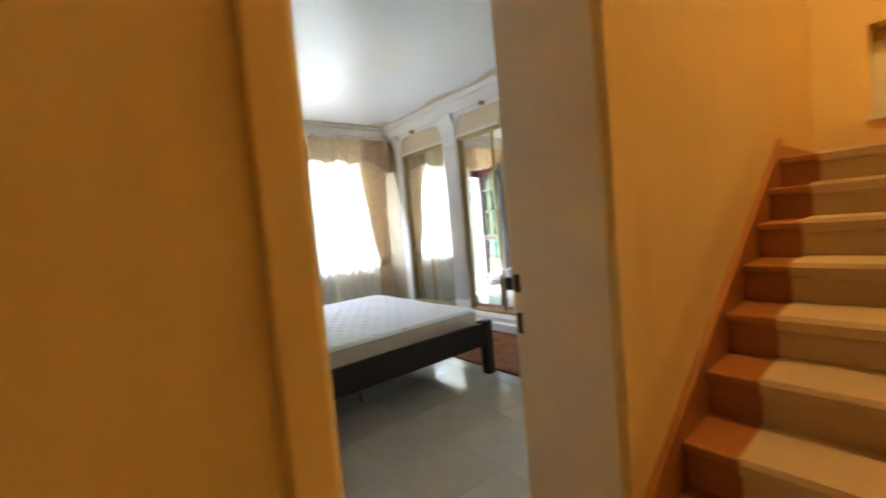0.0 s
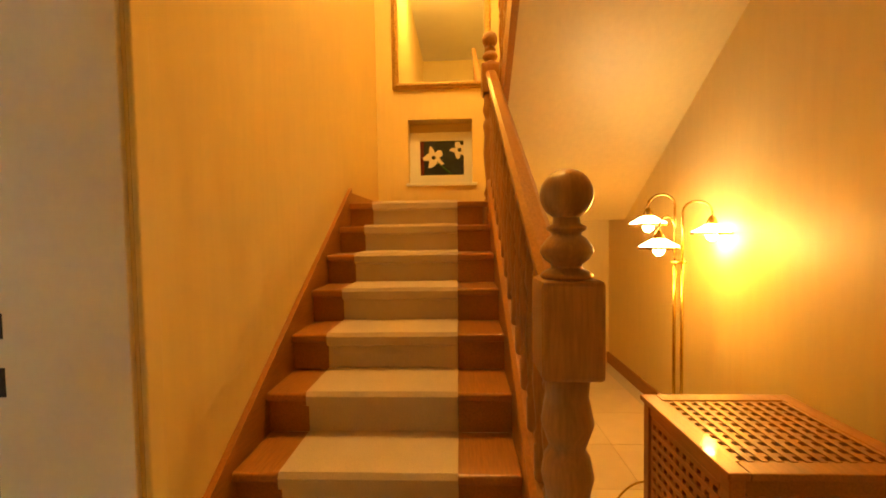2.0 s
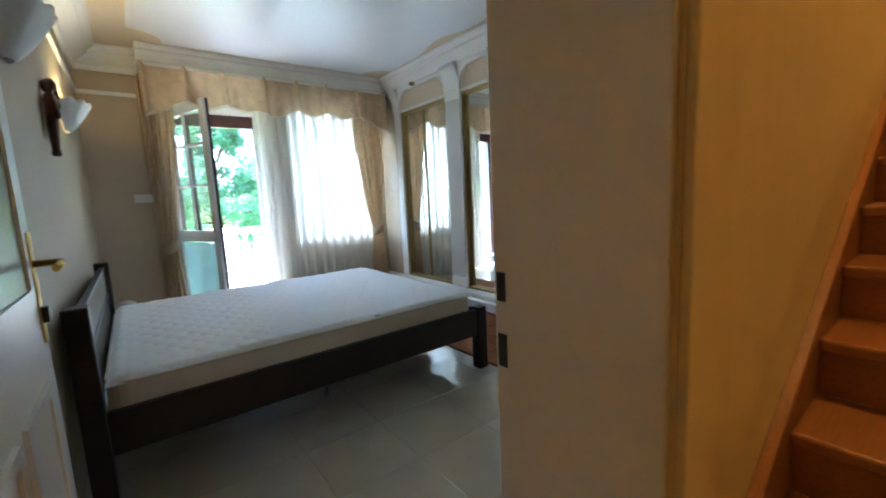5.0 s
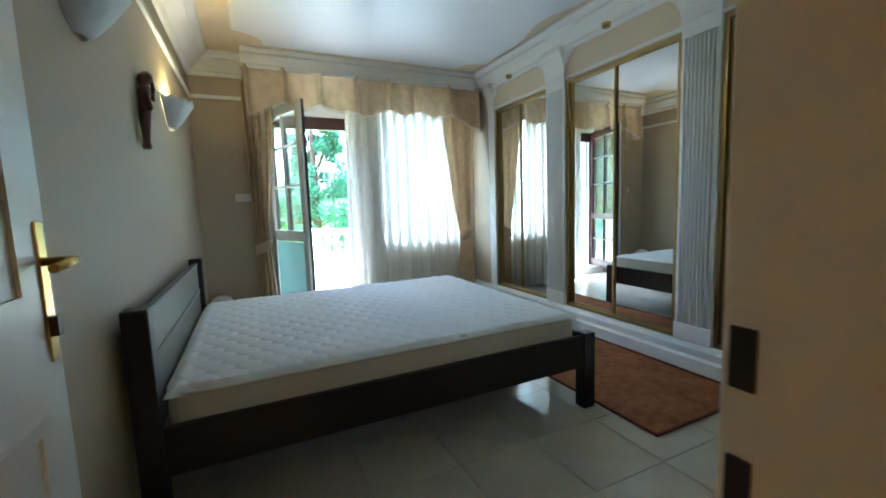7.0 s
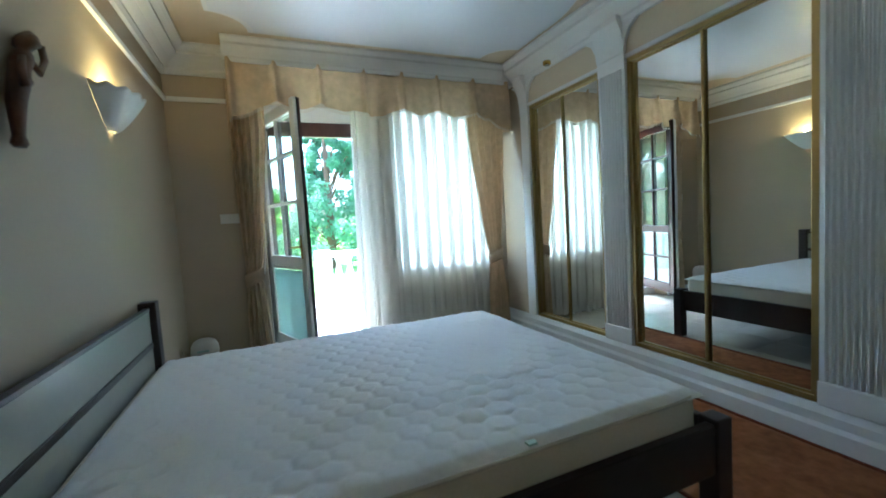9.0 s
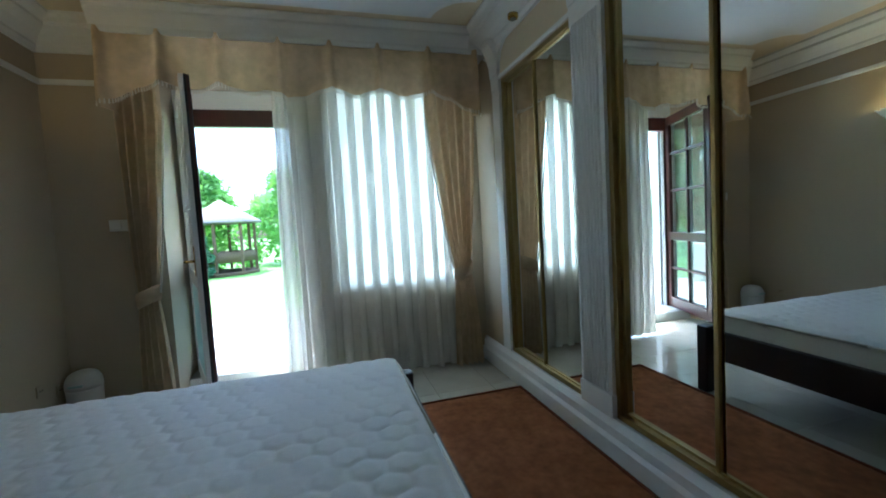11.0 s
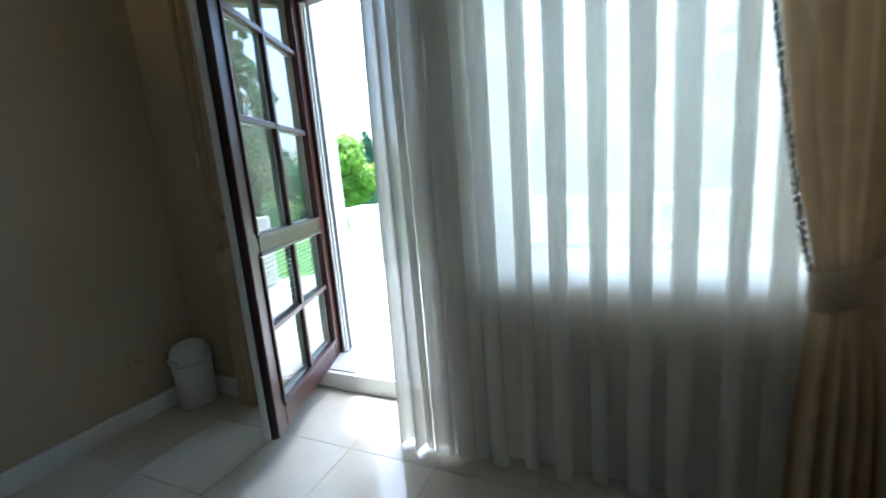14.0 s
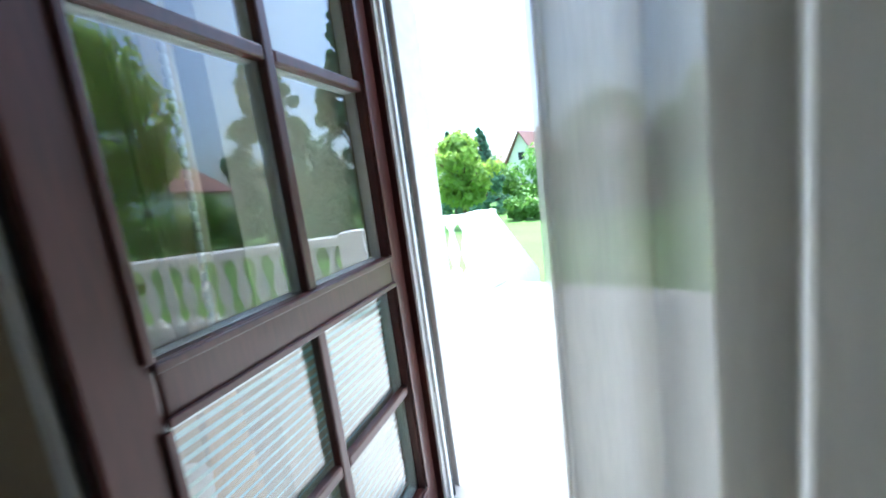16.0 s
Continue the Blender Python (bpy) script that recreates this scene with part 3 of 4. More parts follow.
def wardrobe(ya, yb, mid, label):
    w = thing("mirrored_wardrobe", 3.4, (ya + yb) / 2, ZB, label, "wardrobe", "mirrored wardrobes along the wall")
    part("carcass", boxes((3.125, 3.69, ya, yb, ZB, ZT)), DARKWOOD, w)
    f = 0.028
    part("frame", boxes((3.075, 3.124, ya, yb, ZB, ZB + f), (3.075, 3.124, ya, yb, ZT - f, ZT), (3.075, 3.124, ya, ya + f, ZB + f, ZT - f), (3.075, 3.124, yb - f, yb, ZB + f, ZT - f)), GOLDFRAME, w)
    for a, b, x in ((ya + f, mid + 0.02, 3.1), (mid - 0.02, yb - f, 3.112)):
        d = part("sliding_door", boxes((x, x + 0.008, a + 0.02, b - 0.02, ZB + f + 0.012, ZT - f - 0.012)), MIRROR, w, "tall mirror pane")
        part("stile", boxes((x - 0.012, x + 0.01, a, a + 0.02, ZB + f, ZT - f), bevel=0.004), GOLDFRAME, d)
        part("stile", boxes((x - 0.012, x + 0.01, b - 0.02, b, ZB + f, ZT - f), bevel=0.004), GOLDFRAME, d)
        for za in (ZB + f, ZT - f - 0.012):
            part("rail", boxes((x - 0.008, x + 0.009, a + 0.02, b - 0.02, za, za + 0.012)), GOLDFRAME, d)
    return w


wardrobe(3.47, 4.39, 3.93, "built-in wardrobe with gold-framed mirror doors beside the curtains")
wardrobe(2.12, 3.22, 2.68, "built-in wardrobe with gold-framed mirror doors between fluted pilasters")
wardrobe(0.76, 1.87, 1.30, "built-in wardrobe with gold-framed mirror doors near the bedroom door")


def pilaster(ya, yb, flutes, label):
    p = thing("pilaster", 3.08, (ya + yb) / 2, ZB, label, "pilaster", "pilasters between the mirrors")
    pts = [(3.124, ya), (3.055, ya)]
    if flutes:
        w = (yb - ya - 0.04) / flutes
        for k in range(flutes):
            y = ya + 0.02 + w * k
            for q in range(7):
                pts.append((3.05 + 0.016 * math.sin(math.pi * q / 6), y + w * (0.12 + 0.76 * q / 6)))
    pts += [(3.055, yb), (3.124, yb)]
    part("shaft", prism(pts, "z", ZB + (0.12 if flutes else 0.0), 2.2), WHITE, p)
    if flutes:
        part("foot", boxes((3.045, 3.124, ya - 0.005, yb + 0.005, ZB, ZB + 0.12), bevel=0.006), WHITE, p)
    # bracket that curves out to the cornice
    prof = [(3.124, 2.2), (3.05, 2.2), (3.048, 2.3), (3.04, 2.38), (3.025, 2.44), (3.0, 2.49), (2.985, 2.51), (2.985, 2.55), (3.124, 2.55)]
    part("bracket", prism(prof, "y", ya, yb), WHITE, p)
    cap = [(ya, 2.3), (yb, 2.3), (yb + 0.012, 2.38), (yb + 0.05, 2.45), (yb + 0.12, 2.497), (ya - 0.12, 2.497), (ya - 0.05, 2.45), (ya - 0.012, 2.38)]
    part("capital", prism(cap, "x", 3.042, 3.0695), WHITE, p)
    return p


pilaster(3.22, 3.47, 8, "white fluted pilaster between mirrored wardrobe doors")
pilaster(1.87, 2.12, 8, "white fluted pilaster between mirrored wardrobe doors")
pilaster(4.39, 4.52, 0, "plain white pilaster at the curtain end")
pilaster(0.56, 0.76, 0, "plain white pilaster at the door end")
structure("wardrobe_infill", boxes((3.06, 3.69, 4.52, 4.9, 0.198, 2.69)), WALL, "cream infill wall beside the wardrobes", "wall")
structure("wardrobe_fascia", boxes((3.07, 3.69, 0.56, 4.52, ZT + 0.002, 2.69)), CEILCREAM, "cream fascia above the mirrored doors", "fascia")
cornice("trim", "y", 0.6, 4.6, 3.07, -1, 2.5, 0.2, 0.189, "white plaster cornice above the wardrobes")
for ya, yb in ((3.47, 4.39), (2.12, 3.22), (0.76, 1.87)):
    structure("trim", boxes((3.056, 3.0695, ya, yb, ZT + 0.004, ZT + 0.03), bevel=0.003), WHITE, "narrow white bead over the mirrored doors", "moulding")
for y in (4.0, 2.7, 1.4):
    s = thing("spotlight", 3.0, y, 2.5, "small recessed brass spotlight above the mirrors", "spotlight", "spotlights above the wardrobes")
    part("ring", lathe([(0.03, 0), (0.034, 0.006), (0.034, 0.03)], 3.0, y, 2.5, seg=20), BRASS, s)
    part("lens", lathe([(0.02, 0), (0.022, 0.004)], 3.0, y, 2.494, seg=16), GREYGLASS, s)


# ---- curtains ----
sheer = thing("sheer_curtain", 2.1, 4.72, 0, "white translucent sheer curtain hanging to the floor in folds", "curtain")


def voile(u, v):
    """A flat lead edge, then soft pleats that double back on themselves: one layer in the gaps, three or more in the pleats, gathered closer by the door."""
    if u < 0.1:
        k = 2.6 * u / 0.1
        x0, p, a = 1.43 + 0.15 * u / 0.1, 0.02, 0.4
    elif u < 0.4:
        k = 2.6 + 4.4 * (u - 0.1) / 0.3
        x0, p, a = 1.58 + 0.22 * (u - 0.1) / 0.3, 0.049, 1.2
    else:
        w = (u - 0.4) / 0.6
        k = 7.0 + 8.6 * w
        x0, p, a = 1.80 + 1.05 * w, 0.122, 0.5 + 0.12 * noise.noise((w * 7, 3.0, 0.0))
    ph = 2 * math.pi * k + 0.7 * noise.noise((u * 11, 1.0, 0.0)) + 0.35 * noise.noise((u * 6, v * 2, 5.0))
    x = x0 + a * p * math.sin(ph) * (0.92 + 0.1 * v)
    y = 4.815 + 0.03 * math.cos(ph) + 0.012 * math.sin(ph / 2) + 0.008 * noise.noise((u * 9, v * 3, 7))
    return (x - 0.05 * (1 - v) * max(0.0, 1 - u / 0.06), y, 0.022 + 0.012 * noise.noise((u * 16, 0, 1)) + 2.46 * v)


part("voile", sheet(voile, 620, 16), SHEER, sheer)


def hem(u, v):
    """The lead edge turned back on itself, a hand's breadth wide."""
    x, y, z = voile(0.004 + 0.088 * u, v)
    return (x, y - 0.009 - 0.003 * math.sin(12 * u + 3 * v), z + 0.004)


part("hem", sheet(hem, 30, 16), SHEER, sheer, "doubled hem of the sheer curtain")


def drape(name, top0, top1, tie0, tie1, bot0, bot1, label, seed, yc):
    d = thing(name, (bot0 + bot1) / 2, yc, 0, label, "curtain", "patterned side drapes")
    tz = 0.82

    def f(u, v):
        z = 0.03 + 2.42 * v
        if z > tz:
            k = ((z - tz) / (2.1 - tz)) if z < 2.1 else 1.0
            k = min(1.0, k) ** 0.8
            a, b = tie0 + (top0 - tie0) * k, tie1 + (top1 - tie1) * k
        else:
            k = (1 - z / tz) ** 0.6
            a, b = tie0 + (bot0 - tie0) * k, tie1 + (bot1 - tie1) * k
        squeeze = 0.35 + 0.65 * min(1, abs(z - tz) / 0.35)
        return (a + (b - a) * u, yc + 0.034 * squeeze * math.cos(2 * math.pi * (5 * u + 0.3 * math.sin(3 * u + seed))) + 0.012 * noise.noise((u * 6, v * 4, seed)), z)
    part("cloth", sheet(f, 80, 60), DRAPE, d)
    # tieback band
    bm = bmesh.new()
    mid, half = (tie0 + tie1) / 2, (tie1 - tie0) / 2 + 0.018
    n = 28
    rr = []
    for z, g in ((tz - 0.055, 0.92), (tz - 0.03, 1.0), (tz + 0.03, 1.02), (tz + 0.055, 0.95)):
        rr.append([bm.verts.new((mid + half * g * math.cos(2 * math.pi * k / n), yc + 0.06 * g * math.sin(2 * math.pi * k / n), z + 0.03 * math.cos(2 * math.pi * k / n))) for k in range(n)])
    for a, b in zip(rr, rr[1:]):
        for k in range(n):
            bm.faces.new((a[k], a[(k + 1) % n], b[(k + 1) % n], b[k])).smooth = True
    part("tieback", bm, DRAPE, d, "folded fabric tieback", solid=0.008)
    edge = 1.0 if top1 < 1.5 else 0.0
    bm = bmesh.new()
    for k in range(56):
        v = 0.34 + 0.5 * k / 56
        p = f(edge, v)
        lathe([(0.004, -0.012), (0.008, -0.004), (0.007, 0.008), (0.003, 0.012)], p[0] + (0.012 if edge else -0.012), p[1] - 0.01, p[2], 6, bm)
    tagged(part("bead_fringe", bm, MATSIDE, d, "pale beaded fringe"), kind="stuff")
    return d


drape("side_drape", 0.42, 0.70, 0.455, 0.575, 0.42, 0.63, "beige patterned drape tied back beside the balcony door", 1.0, 4.845)
drape("side_drape", 2.56, 2.98, 2.75, 2.875, 2.71, 2.96, "beige patterned drape tied back beside the window", 4.0, 4.715)

valance = thing("valance", 1.72, 4.62, 2.2, "beige damask pelmet valance with box pleats and beaded scalloped edge", "valance")
PLEATS = (0.47, 0.80, 1.14, 1.52, 1.86, 2.2, 2.58, 2.96)


def val_bottom(x):
    a = max([p for p in PLEATS if p <= x] or [0.47])
    b = min([p for p in PLEATS if p > x] or [2.96])
    v = (x - a) / max(0.01, b - a)
    z = 2.2 + 0.02 * math.cos(2 * math.pi * v)
    for tip, deep, wide in ((1.56, 0.07, 0.16), (0.47, 0.13, 0.2), (2.96, 0.15, 0.22)):
        z -= deep * max(0, 1 - abs(x - tip) / wide)
    return z


def val(u, v):
    x = 0.455 + 2.515 * u
    gap = min(abs(x - p) for p in PLEATS)
    pleat = math.exp(-(gap / 0.027) ** 2)
    y = 4.61 - 0.018 * (1 - v) - 0.05 * pleat * (1 - 0.35 * v) + 0.012 * math.sin(38 * x) * (1 - v) + 0.008 * noise.noise((x * 7, v * 5, 2))
    zb = val_bottom(x)
    return (x, y, zb + (2.55 - zb) * v)


part("cloth", sheet(val, 330, 14), DRAPE, valance)
for xe in (0.455, 2.97):
    part("return", sheet(lambda u, v: (xe, 4.6 + 0.3 * u, 2.06 + 0.49 * v + 0.04 * u * (1 - v)), 8, 6), DRAPE, valance)
bm = bmesh.new()
for k in range(170):
    x, y, z = val((k + 0.5) / 170, 0.0)
    lathe([(0.002, -0.03), (0.005, -0.026), (0.004, -0.012), (0.002, 0.0)], x, y, z, 5, bm)
tagged(part("bead_fringe", bm, MATSIDE, valance, "pale beaded fringe"), kind="stuff")

# ---- balcony door and window ----
FY0, FY1 = 5.37, 5.43
balcony = thing("balcony_door_frame", 1.14, 5.3, 0.09, "mahogany and white balcony door frame with stone threshold", "door frame", kind="structure")
part("jamb", boxes((0.622, 0.70, FY0, FY1, 0.104, 2.27)), MAHOG, balcony)
part("jamb", boxes((1.54, 1.618, FY0, FY1, 0.104, 2.27)), MAHOG, balcony)
part("head", boxes((0.70, 1.54, FY0, FY1, 2.13, 2.27)), MAHOG, balcony)
part("upper_frame", boxes((0.622, 1.618, FY0 - 0.02, FY1, 2.272, 2.418)), WHITE, balcony, "white upper frame")
part("inner_frame", boxes((1.6, 1.618, 5.2, FY0 - 0.002, 0.104, 2.27)), WHITE, balcony)
part("threshold", boxes((0.622, 1.618, 5.165, 5.46, 0.091, 0.104), bevel=0.003), STONE, balcony, "pale stone threshold")
part("sill_step", boxes((0.622, 1.618, 5.13, 5.158, 0.0, 0.1), bevel=0.004), WHITE, balcony)
for x in (0.70, 0.712):
    part("white_stop", boxes((x, x + 0.012, FY0 + 0.002 + (x - 0.7), FY0 + 0.026, 0.105, 2.13), bevel=0.002), WHITE, balcony, "white painted door stop")
part("seal", boxes((0.70, 0.716, FY0 + 0.027, FY0 + 0.045, 0.105, 2.13)), RUBBER, balcony)
part("outer_reveal", boxes((0.60, 0.705, 5.452, 5.56, -0.03, 2.3), bevel=0.004), BALSTONE, balcony, "pale stone outer reveal")

LW, LT = 0.85, 0.05
dleaf = thing("balcony_door_leaf", 0.64, 5.345, 0.108, "mahogany glazed balcony door leaf standing open inward", "door")
dleaf.rotation_euler = (0, 0, radians(-70.5))


def dpart(name, bm, mat, parent=dleaf, label=""):
    return part(name, bm, mat, parent, label, local=True)


# local: x along the leaf from the hinge, y through it (positive is the outside, dark face), z from its foot
st = 0.085
for y0, y1, mt, nm in ((0.02, LT, MAHOG, "outer"), (-0.012, 0.019, DOORWHITE, "inner")):
    for a, b in ((0, st), (LW - st, LW)):
        dpart(nm + "_stile", boxes((a, b, y0, y1, 0, 2.16), bevel=0.006), mt)
    for a, b in ((0, 0.12), (0.775, 0.865), (2.06, 2.16)):
        dpart(nm + "_rail", boxes((st, LW - st, y0, y1, a, b), bevel=0.006), mt)
    for a, b in (((0.12, 0.775), (0.865, 2.06)) if nm == "outer" else ((0.865, 2.06),)):
        dpart(nm + "_bar", boxes((LW / 2 - 0.014, LW / 2 + 0.014, y0 + 0.002, y1 - 0.004, a, b), bevel=0.005), mt)
    for z in ((0.455, 1.33, 1.74) if nm == "outer" else (1.33, 1.74)):
        dpart(nm + "_bar", boxes((st, LW / 2 - 0.014, y0 + 0.002, y1 - 0.004, z - 0.014, z + 0.014), bevel=0.005), mt)
        dpart(nm + "_bar", boxes((LW / 2 + 0.014, LW - st, y0 + 0.002, y1 - 0.004, z - 0.014, z + 0.014), bevel=0.005), mt)
for a, b in ((0.12, 0.455), (0.455, 0.775), (0.865, 1.33), (1.33, 1.74), (1.74, 2.06)):
    for c, d in ((st, LW / 2), (LW / 2, LW - st)):
        g = dpart("pane", boxes((c, d, 0.0185, 0.0215, a, b)), GLASS)
        g.visible_shadow = False
blind = dpart("blind", boxes((st + 0.01, LW - st - 0.01, -0.006, 0.012, 0.75, 0.773)), PLASTIC, label="white venetian blind over the lower panes")
slat = None
for k in range(30):
    if slat is None:
        bm = bmesh.new()
        prism([(-0.006, -0.0085), (0.0095, 0.0085), (0.0105, 0.0085), (-0.005, -0.0085)], "x", st + 0.01, LW - st - 0.01, bm)
        slat = part("slat", bm, BLIND, blind, local=True)
        slat.location = (0, 0, 0.132)
    else:
        o = slat.copy()
        scene.collection.objects.link(o)
        o.location = (0, 0, 0.132 + 0.0207 * k)
for a, b in ((0.775, 0.789), (0.851, 0.865), (0.106, 0.12), (2.06, 2.074)):
    dpart("rail_bead", boxes((st - 0.004, LW - st + 0.004, LT + 0.0005, LT + 0.009, a, b), bevel=0.003), MAHOG)
for a, b in ((st - 0.014, st), (LW - st, LW - st + 0.014)):
    for za, zb in ((0.122, 0.773), (0.867, 2.058)):
        dpart("stile_bead", boxes((a, b, LT + 0.0005, LT + 0.009, za, zb), bevel=0.003), MAHOG)
dpart("handle", tube([(LW - 0.05, -0.012, 0.95), (LW - 0.05, -0.06, 0.95), (LW - 0.06, -0.065, 0.95), (LW - 0.17, -0.065, 0.945)], 0.009), BRASS, label="brass lever handle")
dpart("backplate", boxes((LW - 0.065, LW - 0.035, -0.017, -0.012, 0.85, 1.05), bevel=0.002), BRASS)
dpart("edge_seal", boxes((LW, LW + 0.004, 0.016, 0.03, 0, 2.16)), RUBBER)
dpart("edge_strip", boxes((LW, LW + 0.012, -0.012, 0.014, 0.01, 2.15), bevel=0.003), WHITE, label="white painted leaf edge")
for z in (0.25, 1.1, 1.95):
    dpart("hinge", lathe([(0.01, 0), (0.01, 0.09)], -0.012, -0.005, z, seg=12), STEEL)

window_1 = thing("window_1", 2.35, 5.3, 0.74, "glazed bedroom window with glazing bars behind the sheers", "window", kind="structure")
wx0, wx1, wz0, wz1 = 1.842, 2.858, 0.742, 2.298
part("window_frame", boxes((wx0, wx0 + 0.06, FY0, FY1, wz0, wz1), (wx1 - 0.06, wx1, FY0, FY1, wz0, wz1), (wx0 + 0.06, wx1 - 0.06, FY0, FY1, wz0, wz0 + 0.06), (wx0 + 0.06, wx1 - 0.06, FY0, FY1, wz1 - 0.06, wz1)), DOORWHITE, window_1)
part("mullion", boxes((2.32, 2.38, FY0, FY1 - 0.01, wz0 + 0.06, wz1 - 0.06)), DOORWHITE, window_1)
for z in (1.3, 1.8):
    part("glazing_bar", boxes((wx0 + 0.06, 2.32, FY0 + 0.015, FY1 - 0.02, z - 0.012, z + 0.012), (2.38, wx1 - 0.06, FY0 + 0.015, FY1 - 0.02, z - 0.012, z + 0.012)), DOORWHITE, window_1)
for a, b in ((wx0 + 0.06, 2.32), (2.38, wx1 - 0.06)):
    part("pane", boxes((a, b, FY0 + 0.03, FY0 + 0.034, wz0 + 0.06, wz1 - 0.06)), GLASS, window_1).visible_shadow = False
part("window_sill", boxes((wx0, wx1, Y1 - 0.04, FY0, 0.742, 0.765), bevel=0.004), STONE, window_1)

# ---- bedroom small things ----
binn = thing("waste_bin", 0.1, 4.81, 0, "small white plastic pedal bin in the corner", "bin")
part("body", lathe([(0.085, 0), (0.092, 0.01), (0.1, 0.24), (0.1, 0.25)], 0.1, 4.81, 0, 28), PLASTIC, binn)
part("lid", lathe([(0.103, 0.252), (0.103, 0.275), (0.098, 0.31), (0.08, 0.345), (0.05, 0.362), (0.01, 0.367)], 0.1, 4.81, 0, 28), PLASTIC, binn, "domed swing lid")
part("flap", boxes((0.06, 0.14, 4.703, 4.715, 0.28, 0.292)), BLIND, binn)

for y, z in ((4.61, 0.285), (4.79, 0.225)):
    s = thing("wall_socket", -0.03, y, z, "small cream wall socket with two dark holes", "socket")
    part("plate", boxes((-0.03, -0.022, y - 0.035, y + 0.035, z, z + 0.07), bevel=0.003), WALL, s)
    for dy in (-0.01, 0.01):
        part("socket_hole", lathe([(0.005, 0), (0.005, 0.001)], 0, 0, 0, 10), RUBBER, s, local=True)
        scene.collection.objects[-1].location = (0.0085, dy, 0.035)
        scene.collection.objects[-1].rotation_euler = (0, radians(90), 0)
sw = thing("light_switch", 0.37, Y1, 1.3, "white double light switch on the window wall", "switch")
part("plate", boxes((0.29, 0.45, Y1 - 0.01, Y1, 1.29, 1.37), bevel=0.003), PLASTIC, sw)
part("rocker", boxes((0.302, 0.364, Y1 - 0.016, Y1 - 0.01, 1.302, 1.358), bevel=0.002), PLASTIC, sw)
part("rocker", boxes((0.376, 0.438, Y1 - 0.016, Y1 - 0.01, 1.302, 1.358), bevel=0.002), PLASTIC, sw)


def sconce(y, z, lit):
    s = thing("wall_sconce", -0.03, y, z, "white plaster shell uplight on the bed wall, " + ("lit" if lit else "switched off"), "wall lamp", "shell wall lamps")

    def f(u, v):
        a = math.pi * u
        r = (0.035 + 0.17 * v ** 0.8) * (1 + 0.03 * math.cos(14 * a) * v)
        return (-0.028 + 0.75 * r * math.sin(a), y + 1.15 * r * math.cos(a), z - 0.17 + 0.18 * v + 0.006 * math.cos(14 * a) * v * v)
    part("shell", sheet(f, 84, 10), PLASTER, s, solid=0.006)
    part("backplate", boxes((-0.03, -0.02, y - 0.05, y + 0.05, z - 0.13, z + 0.0)), PLASTER, s)
    part("bulb", lathe([(0.012, 0), (0.02, 0.02), (0.018, 0.05), (0.006, 0.06)], 0.04, y, z - 0.08, 12), BULBGLOW if lit else PLASTIC, s, "glowing bulb" if lit else "")
    if lit:
        bulb(0.04, y, z + 0.02, 0.36, (1.0, 0.68, 0.25), 0.02)


sconce(3.62, 1.92, True)
sconce(2.0, 1.92, False)

fig = bmesh.new()
prof = [(0.018, 0.0), (0.026, 0.012), (0.02, 0.035), (0.024, 0.08), (0.03, 0.14), (0.034, 0.2), (0.03, 0.25), (0.036, 0.285), (0.03, 0.31), (0.02, 0.322), (0.034, 0.335), (0.042, 0.355), (0.036, 0.38), (0.014, 0.4)]
lathe(prof, 0.0, 2.78, 1.5, 22, fig)
tube([(0.015, 2.75, 1.79), (0.03, 2.735, 1.74), (0.034, 2.755, 1.69), (0.03, 2.785, 1.71)], 0.013, 10, fig)
tube([(0.015, 2.81, 1.79), (0.03, 2.835, 1.76), (0.028, 2.845, 1.82), (0.02, 2.83, 1.87)], 0.012, 10, fig)
for v in fig.verts:
    h = v.co.z - 1.5
    v.co.x = max(-0.029, 0.0 + v.co.x * 0.8)
    v.co.y += 0.33 * h - 0.085 - 0.03 * math.sin(h * 9) + 0.012 * noise.noise(v.co * 30) * (1.8 if h > 0.32 else 0.7)
tagged(part("wall_figurine", fig, CARVED), "small dark carved wooden wall ornament hanging above the bed", "ornament")

# ---- hall things ----
picture = thing("landing_mirror", HX, -0.42, 2.57, "large mirror in an ornate gilt frame above the landing", "mirror")
ya, yb, za, zb = -0.88, 0.035, 2.565, 3.75
part("glass", boxes((HX - 0.018, HX - 0.01, ya + 0.055, yb - 0.055, za + 0.055, zb - 0.055)), MIRROR, picture)
for n, d in enumerate(((ya, yb, za, za + 0.06), (ya, yb, zb - 0.06, zb), (ya, ya + 0.06, za + 0.06, zb - 0.06), (yb - 0.06, yb, za + 0.06, zb - 0.06))):
    part("frame_side", boxes((HX - 0.035, HX, *d), bevel=0.012), GILT, picture)
bm = bmesh.new()
for k in range(46):
    v = k / 46
    for y, z in ((ya + 0.03 + (yb - ya - 0.06) * v, za + 0.03), (yb - 0.03, za + 0.03 + (zb - za - 0.06) * v)):
        lathe([(0.004, -0.012), (0.013, -0.005), (0.013, 0.005), (0.004, 0.012)], HX - 0.037, y, z, 7, bm)
tagged(part("carving", bm, GILT, picture, "beaded gilt carving"), kind="stuff")

